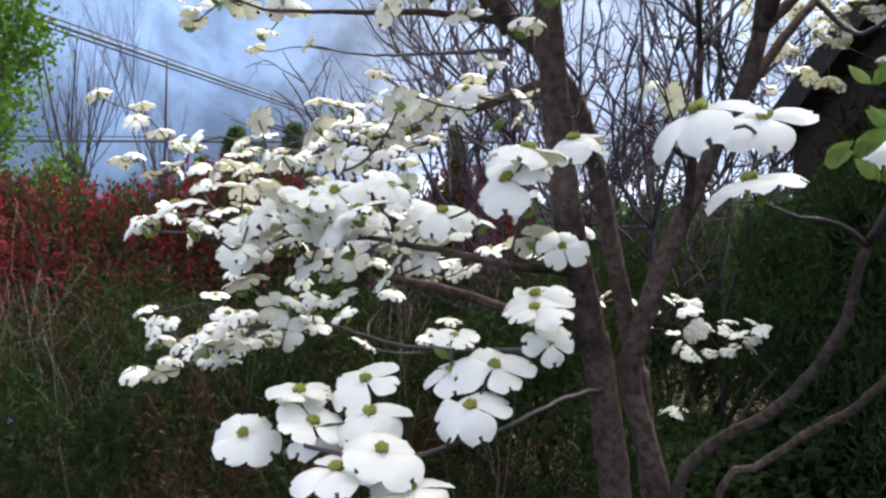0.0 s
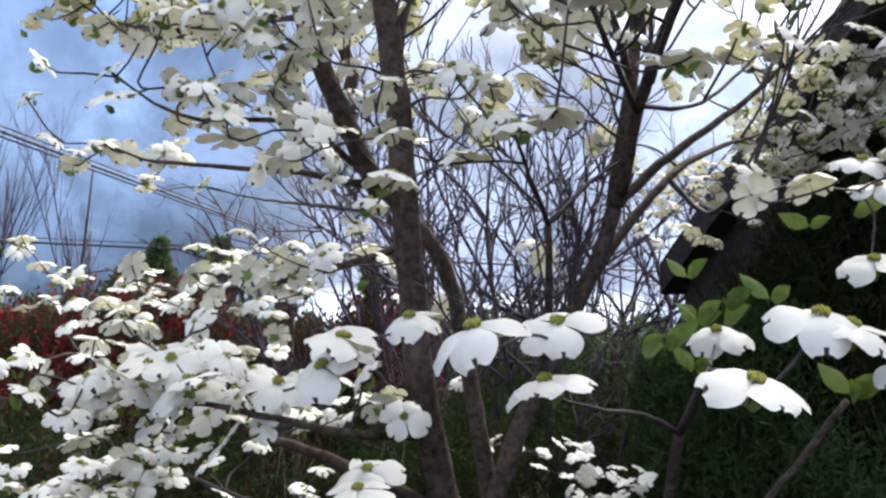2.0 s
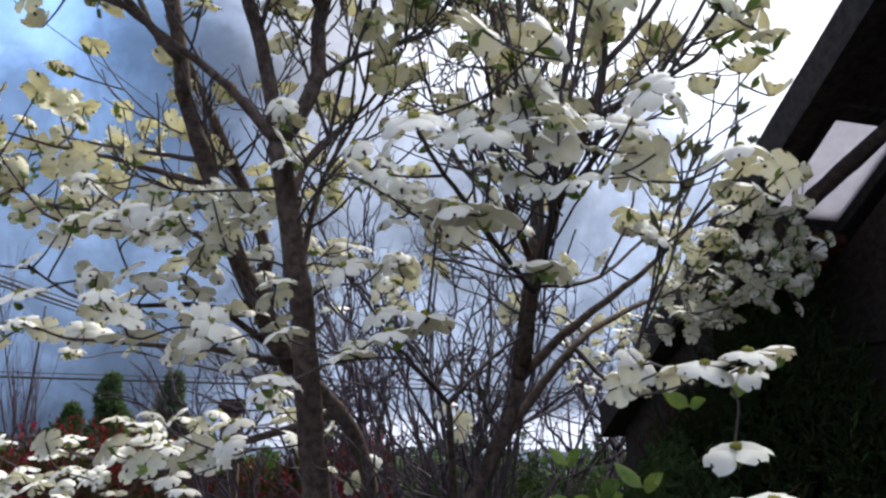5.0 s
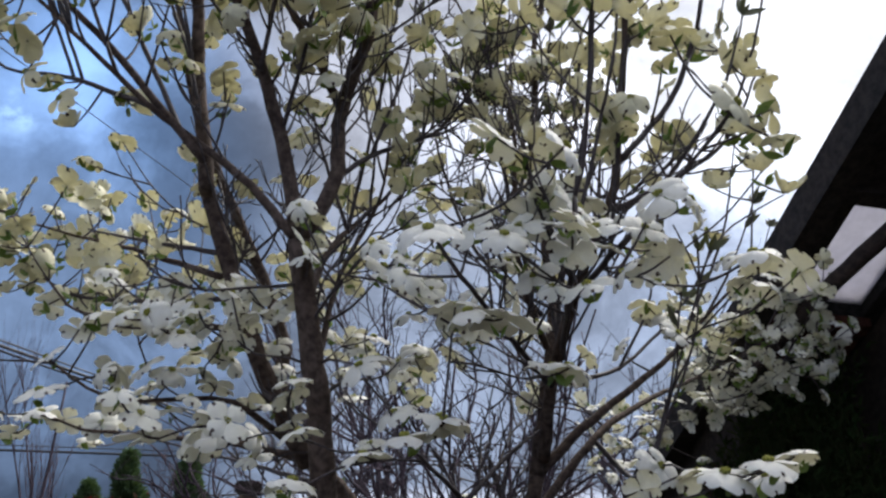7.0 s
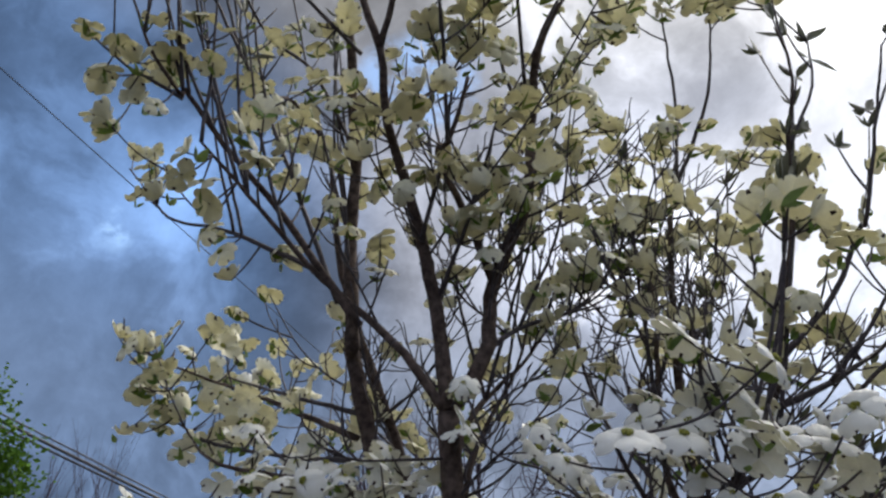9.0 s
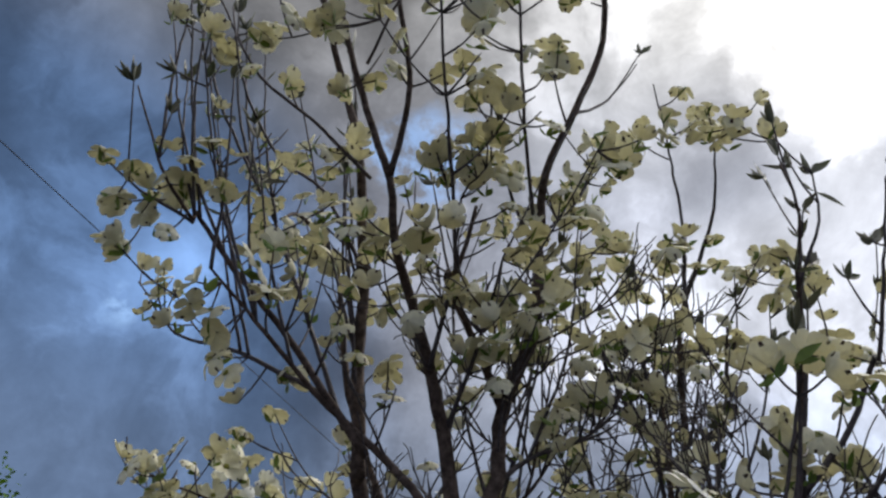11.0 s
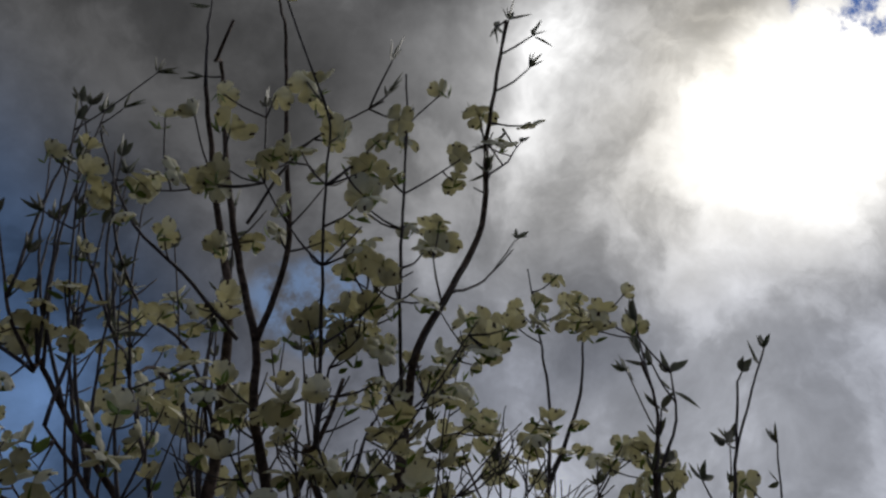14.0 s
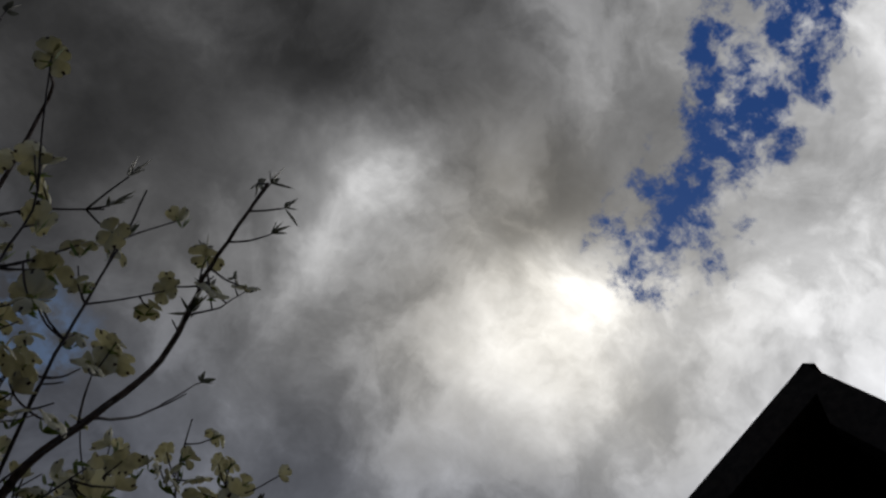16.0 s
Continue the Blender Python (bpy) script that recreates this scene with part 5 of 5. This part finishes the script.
def shoots(count, seed):
    """Long straight upright shoots that rise from the upper limbs, leaning away from the middle."""
    rng = np.random.default_rng(seed)
    bases = [(line[i], r0 + (r1 - r0) * i / len(line)) for line, r0, r1 in BOUGHS for i in range(len(line) // 4, len(line) - 2, 3) if line[i][2] > 1.72 and 0.004 < r0 < 0.022 and line[i][0] > 0.16]
    made = 0
    while made < count:
        q, r = bases[int(rng.integers(len(bases)))]
        out = np.array((q[0] - 0.38, (q[1] - 1.30) * 0.5, 0.0)) + rng.normal(0, 0.22, 3) * (1, 0.7, 0)
        length = rng.uniform(0.22, 0.62) * (1.0 if q[2] < 2.5 else 0.65)
        tip = q + (out * 0.75 + np.array((0, 0, 1.0))) * length
        if tip[1] < 0.62 or tip[2] > 3.05 or (tip[1] < 0.85 and tip[0] < 0.35):
            continue
        mid = q * 0.5 + tip * 0.5 + out * length * 0.10 + rng.normal(0, 0.012, 3)
        limb("shoot", min(0.0052, r * 0.8), 0.0017, tuple(q), tuple(mid), tuple(tip))
        SHOOT_TIPS.append((tip, tip - mid, mid))
        made += 1


def fan(count, seed):
    """Slim upright shoots with opening buds, close together on the outer left boughs."""
    rng = np.random.default_rng(seed)
    nodes = [q for line, r0, r1 in BOUGHS for q in line[len(line) // 3:] if q[0] < -0.10 and 2.35 < q[2] < 2.85 and 0.9 < q[1] < 1.35]
    made = 0
    while made < count:
        q = nodes[int(rng.integers(len(nodes)))]
        rise = rng.uniform(0.28, 0.62)
        tip = q + np.array((-0.30 + rng.normal(0, 0.12), -0.22 + rng.normal(0, 0.08), 1.0)) * rise
        if tip[2] > 3.36 or tip[0] < -0.68:
            continue
        mid = q * 0.55 + tip * 0.45 + np.array((-0.03, 0, 0)) * rise + rng.normal(0, 0.008, 3)
        limb("shoot", 0.0042, 0.0018, tuple(q), tuple(mid), tuple(tip))
        SHOOT_TIPS.append((tip, tip - mid, mid))
        made += 1


def leaders(seed):
    """Carry on the limbs that would end blunt, as tapering shoots."""
    rng = np.random.default_rng(seed)
    for k, (line, r0, r1) in enumerate(list(BOUGHS)):
        end, way = line[-1], line[-1] - line[-4]
        rest = np.concatenate([b[0][:-2] if b[0] is not line else b[0][:1] for b in BOUGHS])
        if r1 > 0.0042 and end[2] > 2.2 and np.min(np.linalg.norm(rest - end, axis=1)) > 0.025:
            way = way / np.linalg.norm(way) * 0.6 + np.array((0, 0, 0.6)) + rng.normal(0, 0.08, 3)
            reach = min(45 * r1, 0.30) * rng.uniform(0.8, 1.2)
            mid, tip = end + way * reach * 0.5, end + way * reach + np.array((0, 0, 0.1)) * reach
            limb("shoot", r1, 0.0016, tuple(end), tuple(mid), tuple(tip))
            SHOOT_TIPS.append((tip, tip - mid, mid))


SHOOT_TIPS = []
leaders(75)
fan(22, 73)
shoots(34, 71)


def low_tier(p):
    return p[2] < 1.95 and p[1] > 0.95 and not (p[0] > 0.14 and p[2] < 1.4)


def high_tier(p):
    return p[2] >= 1.95 and p[1] > 0.55


EYE_WAY = lambda p: p[1] > 0.55 and not (p[1] < 0.85 and p[0] < 0.45 and p[2] < 2.2)
def reachable(places, boughs, limit):
    """Only ends that lie near a bough or near another end already reached."""
    base = np.concatenate([b[0] for b in boughs])
    left, kept = [np.array(p) for p in places], []
    while True:
        got = [p for p in left if np.min(np.linalg.norm(base - p, axis=1)) < limit]
        if not got:
            return [tuple(p) for p in kept]
        kept += got
        base = np.concatenate([base, np.array(got)])
        left = [p for p in left if not any(p is g for g in got)]


def spaced(places, apart):
    """The places that keep a distance from those before them."""
    kept = []
    for p in places:
        if all(math.dist(p, q) > apart for q in kept):
            kept.append(p)
    return kept


ENDS["near"] = spaced([p for p in ENDS["near"] if p[2] < 1.3 and p[0] > -0.26], 0.046) + [p for p in ENDS["near"] if p[2] >= 1.3]
ENDS["bloom"] = reachable(ENDS["bloom"], BOUGHS, 0.26)
ENDS["bud"] = reachable(ENDS["bud"], BOUGHS, 0.26)
low_known = [p for p in ENDS["bloom"] if p[2] < 1.95]
high_known = [p for p in ENDS["bloom"] if p[2] >= 1.95]
low_extra = thicken(low_known, 1.7, 0.085, 0.45, 0.038, 11, low_tier)
high_extra = reachable(thicken(high_known, 2.2, 0.085, 0.8, 0.045, 12, lambda p: high_tier(p) and EYE_WAY(p)), BOUGHS, 0.12)
# many shoots end in two or three blooms close together
high_extra += thicken(high_known, 2.0, 0.028, 0.9, 0.032, 17, lambda p: high_tier(p) and EYE_WAY(p))
bud_extra = reachable(thicken(ENDS["bud"], 1.2, 0.05, 1.2, 0.03, 13, lambda p: p[2] > 2.55 and p[1] > 0.45), BOUGHS, 0.10)
tier_known = [p for p in ENDS["bloom"] if 1.72 < p[2] < 2.25 and -0.6 < p[0] < 0.45]
high_extra += thicken(tier_known, 1.6, 0.085, 0.6, 0.05, 16, lambda p: 1.72 < p[2] < 2.3 and p[1] > 1.0)
roof_known = [p for p in ENDS["bloom"] if p[0] > 0.9 and p[1] > 1.7 and p[2] > 1.7]
low_extra += thicken(roof_known, 7.0, 0.085, 0.8, 0.04, 15, lambda p: p[0] > 0.75 and p[2] > 1.65)
singles = ENDS["near"] + ENDS["bloom"]
crowd = low_extra + high_extra
bud_ends = ENDS["bud"] + bud_extra
bare_ends = reachable(thicken(high_known, 2.6, 0.09, 1.2, 0.03, 14, lambda p: high_tier(p) and EYE_WAY(p)), BOUGHS, 0.09)
all_ends = singles + crowd + bud_ends + bare_ends
arrive = grow(dogwood, BOUGHS, all_ends, 21, "twig_mass", "thin dark twigs", len(bare_ends))

FLOWERS = [flower_mesh("flower", s, droop=d).mesh("flower", [PETAL, SPOT]) for s, d in enumerate((0.10, 0.2, 0.30, 0.16, 0.24, 0.05, 0.42, 0.34, 0.50))]
CUPS = [flower_mesh("flower", 60 + s, droop=d).mesh("flower", [YOUNG, SPOT]) for s, d in enumerate((0.1, -0.25, 0.3, -0.5, 0.2, 0.45, -0.7))]
CENTRES = [centre_mesh("flower_centre", s).mesh("flower_centre", [CENTRE]) for s in range(3)]
LEAFLET = leaf_points(1.0, 0.46, 0.12)


def facing(p, way, rng, spread=0.28):
    """The way a bloom looks: mostly up, tipped outward from the tree's middle."""
    out = np.array(p) - np.array((0.40, 1.35, p[2] - 0.1))
    out /= np.linalg.norm(out) + 1e-9
    low = 1.0 if p[2] < 1.95 else 0.0
    d = np.array((0, -0.22 * low, 0.7 + 0.15 * low)) + 0.25 * way + (0.30 - 0.12 * low) * out + rng.normal(0, spread, 3)
    d[2] = max(d[2], 0.34)
    return d


rng = np.random.default_rng(5)
leaf_heap = Heap()


def leaves_under(heap, p, way, rng, size, pairs=1):
    for k in range(pairs * 2):
        f = frame_of(way + (0, 0, 0.3), rng.uniform(0, 6.28) if k % 2 == 0 else 0.0)
        tip = frame_of(f[:, 0] * (1 if k % 2 else -1) * 0.9 + np.asarray(way) * rng.uniform(0.3, 0.9), 0.0)
        pts, faces = LEAFLET
        axes = np.stack([tip[:, 2], tip[:, 1], -tip[:, 0]], 1)
        heap.add((pts * size * rng.uniform(0.7, 1.25)) @ axes.T + p - np.asarray(way) * 0.012, faces)




def inner_twigs(count, seed):
    """Crooked twigs that fork inside the crown; the higher ones end in blooms."""
    rng = np.random.default_rng(seed)
    heap = Heap()
    bases = [(line[i], line[i + 1] - line[i], r0 + (r1 - r0) * i / len(line)) for line, r0, r1 in BOUGHS for i in range(len(line) // 5, len(line) - 2, 2) if 1.45 < line[i][2] < 2.5 and -0.05 < line[i][0] < 0.64 and line[i][1] > 0.95]

    def crook(start, way, length, radius, level):
        line, way = [start], way / np.linalg.norm(way)
        for _ in range(6):
            way = way + rng.normal(0, 0.17, 3) + np.array((0, 0, 0.10))
            way /= np.linalg.norm(way)
            line.append(line[-1] + way * length / 6)
        line = curve_points(line, length / 12)
        heap.add(*tube(line, radius, 0.0011, 5 if level == 0 else 4, 0.06, seed))
        tip = line[-1]
        if tip[2] > 2.0 and tip[1] > 0.85 and rng.random() < (0.15 if level < 2 else 0.05):
            crowd.append(tuple(tip))
        if level < 2:
            for _ in range(3 if level == 0 else 2):
                i = int(rng.uniform(0.25, 0.85) * (len(line) - 2))
                out = rng.normal(0, 1, 3)
                crook(line[i], line[i + 1] - line[i] + out / np.linalg.norm(out) * length / 12 * 0.8, length * rng.uniform(0.35, 0.6), max(radius * 0.65, 0.0013), level + 1)

    for _ in range(count):
        q, ahead, r = bases[int(rng.integers(len(bases)))]
        out = rng.normal(0, 1, 3) * (1, 1, 0.5) + np.array((0, 0.15, 0.3))
        crook(q, ahead / np.linalg.norm(ahead) + out / np.linalg.norm(out) * 1.1, rng.uniform(0.14, 0.36), min(0.0030, r * 0.7), 0)
    ob = part("twig_tangle", heap.mesh("twig_tangle", [TWIG]), dogwood, "crooked dark inner twigs")
    ob["kind"] = "stuff"


inner_twigs(120, 81)
parts_made = 0
for j, p in enumerate(singles):
    near = j < len(ENDS["near"])
    if not near and parts_made >= 300:
        crowd.append(p)
        continue
    p = np.array(p)
    d = facing(p, arrive[j], rng, 0.42 if p[2] < 1.95 else 0.55)
    if near:
        d = np.array((-0.05, -0.30 if p[2] < 1.4 else -0.40 if p[2] < 1.7 else -0.15, 1.0)) + rng.normal(0, 0.24, 3) * (1, 1, 0.3)
    axes = frame_of(d, rng.uniform(0, 6.28))
    size = (rng.uniform(0.100, 0.114) if p[2] < 1.7 else rng.uniform(0.080, 0.094)) if near else (rng.uniform(0.070, 0.092) if p[2] < 1.95 else rng.uniform(0.066, 0.090))
    m = Matrix.Translation(p) @ Matrix([[*axes[i] * size, 0] for i in range(3)] + [[0, 0, 0, 1]])
    bloom = part("flower", FLOWERS[int(rng.integers(6, 9))] if near and p[2] > 1.4 else FLOWERS[int(rng.integers(0, 9))] if p[2] < 2.15 else CUPS[int(rng.integers(0, 7))], dogwood)
    bloom.matrix_basis = m
    part("flower_centre", CENTRES[j % 3], bloom, "yellow-green knobbly flower centre")
    parts_made += 1
    if rng.random() < 0.6:
        leaves_under(leaf_heap, p - axes[:, 2] * 0.012, axes[:, 2], rng, 0.026 if p[2] < 2.1 else 0.032, 1 if p[2] < 2.1 else 2)

crowd_heap, dot_heap = Heap(), Heap()
LIGHT = [flower_mesh("f", 40 + s, 5, 5, d) for s, d in enumerate((0.1, 0.2, 0.3, 0.38, 0.15, 0.5, 0.26, -0.25, -0.5, -0.7, 0.1, 0.2, 0.4))]
LIGHT = [(np.concatenate(h.v), h.f, h.m) for h in LIGHT]
DOT = centre_mesh("d", 9, 6)
DOT = (np.concatenate(DOT.v), DOT.f)
for j, p in enumerate(crowd):
    p = np.array(p)
    axes = frame_of(facing(p, np.array((0, 0, 1.0)), rng, 0.55 if p[2] < 1.95 else 0.6), rng.uniform(0, 6.28))
    size = rng.uniform(0.058, 0.082) if p[2] < 1.95 else rng.uniform(0.056, 0.082)
    v, f, mm = LIGHT[int(rng.integers(0, 7)) if p[2] < 2.1 else int(rng.integers(6, 13))]
    crowd_heap.add((v * size) @ axes.T + p, f)
    crowd_heap.m[-len(f):] = [1 if spot else 2 if p[2] > 2.15 and p[1] < 1.8 else 0 for spot in mm]
    dot_heap.add((DOT[0] * size) @ axes.T + p, DOT[1])
    if rng.random() < (0.45 if p[2] < 2.1 else 0.75):
        leaves_under(leaf_heap, p - axes[:, 2] * 0.012, axes[:, 2], rng, 0.024 if p[2] < 2.1 else 0.026, 1 if p[2] < 2.1 else 2)
for ob in (part("flower_mass", crowd_heap.mesh("flower_mass", [PETALS, SPOT, YOUNG]), dogwood, "crowded creamy white four-bract flowers"),
           part("centre_mass", dot_heap.mesh("centre_mass", [CENTRE]), dogwood, "yellow-green flower centres")):
    ob["kind"] = "stuff"

bud_heap = Heap()


def tuft(p, way, count, spread):
    """A cluster of pointed half-open leaves at a shoot's end or joint."""
    for k in range(count):
        f = frame_of(way + rng.normal(0, spread, 3), 0.0)
        axes = np.stack([f[:, 2], f[:, 1], -f[:, 0]], 1)
        bud_heap.add((LEAFLET[0] * (1, 0.68, 1) * rng.uniform(0.028, 0.054)) @ axes.T + p, LEAFLET[1])


for j, p in enumerate(bud_ends):
    way = arrive[len(all_ends) - len(bare_ends) - len(bud_ends) + j]
    p = np.array(p)
    tuft(p, way, int(rng.integers(5, 8)), 0.40)
for tip, way, mid in SHOOT_TIPS:
    way = way / np.linalg.norm(way)
    tuft(tip, way, int(rng.integers(5, 8)), 0.36)
    tuft(mid * 0.4 + tip * 0.6, way, 2, 0.75)
# larger young leaves on the low right-hand shoots
for x, y, z, n in ((0.49, 0.95, 1.54, 2), (0.57, 0.95, 1.59, 2), (0.63, 0.95, 1.60, 2), (0.47, 0.98, 1.53, 1), (0.54, 0.98, 1.51, 2), (0.59, 1.0, 1.57, 1),
                   (0.64, 0.80, 1.49, 2), (0.52, 0.92, 1.57, 2), (0.54, 1.0, 1.63, 1), (0.84, 1.1, 1.74, 1), (0.77, 1.1, 1.72, 1), (0.09, 1.40, 1.63, 1)):
    leaves_under(leaf_heap, np.array((x, y, z)), np.array((0.1, -0.2, 0.8)), rng, 0.048, n)
ob = part("bud_mass", bud_heap.mesh("bud_mass", [BUD]), dogwood, "opening grey-green leaf buds")
ob["kind"] = "stuff"
ob = part("leaf_mass", leaf_heap.mesh("leaf_mass", [LEAF]), dogwood, "small yellow-green young leaves")
ob["kind"] = "stuff"

# a smaller dogwood behind, low and pale-stemmed
sapling = thing("dogwood_sapling", (0.95, 2.8, 0.0), "low pale-stemmed young dogwood with small white flowers", "tree")
sap_boughs = []
for pts, r in (([(0.95, 2.80, -0.03), (0.96, 2.78, 0.35), (0.93, 2.75, 0.62)], 0.013), ([(0.93, 2.75, 0.62), (0.86, 2.72, 0.80), (0.78, 2.68, 0.98)], 0.008),
               ([(0.93, 2.75, 0.62), (1.02, 2.66, 0.85), (1.06, 2.55, 0.98)], 0.008), ([(0.95, 2.79, 0.5), (1.1, 2.6, 0.72), (1.25, 2.45, 0.9)], 0.007)):
    line = curve_points(pts, 0.04)
    v, f = tube(line, r, r * 0.6, 6, 0.05)
    part("stem", mesh_of("stem", [tuple(q) for q in v], f, [STALK]), sapling)
    sap_boughs.append((line, r, r * 0.6))
sap_ends = ENDS["sapling"] + thicken(ENDS["sapling"], 3.0, 0.06, 0.35, 0.04, 31)
grow(sapling, sap_boughs, sap_ends, 33, "twig_mass", "pale thin twigs")
for p in sap_ends:
    p = np.array(p)
    axes = frame_of(np.array((0, -0.25, 0.8)) + rng.normal(0, 0.3, 3), rng.uniform(0, 6.28))
    size = rng.uniform(0.062, 0.08)
    bloom = part("flower", FLOWERS[int(rng.integers(0, 5))], sapling)
    bloom.matrix_basis = Matrix.Translation(p) @ Matrix([[*axes[i] * size, 0] for i in range(3)] + [[0, 0, 0, 1]])
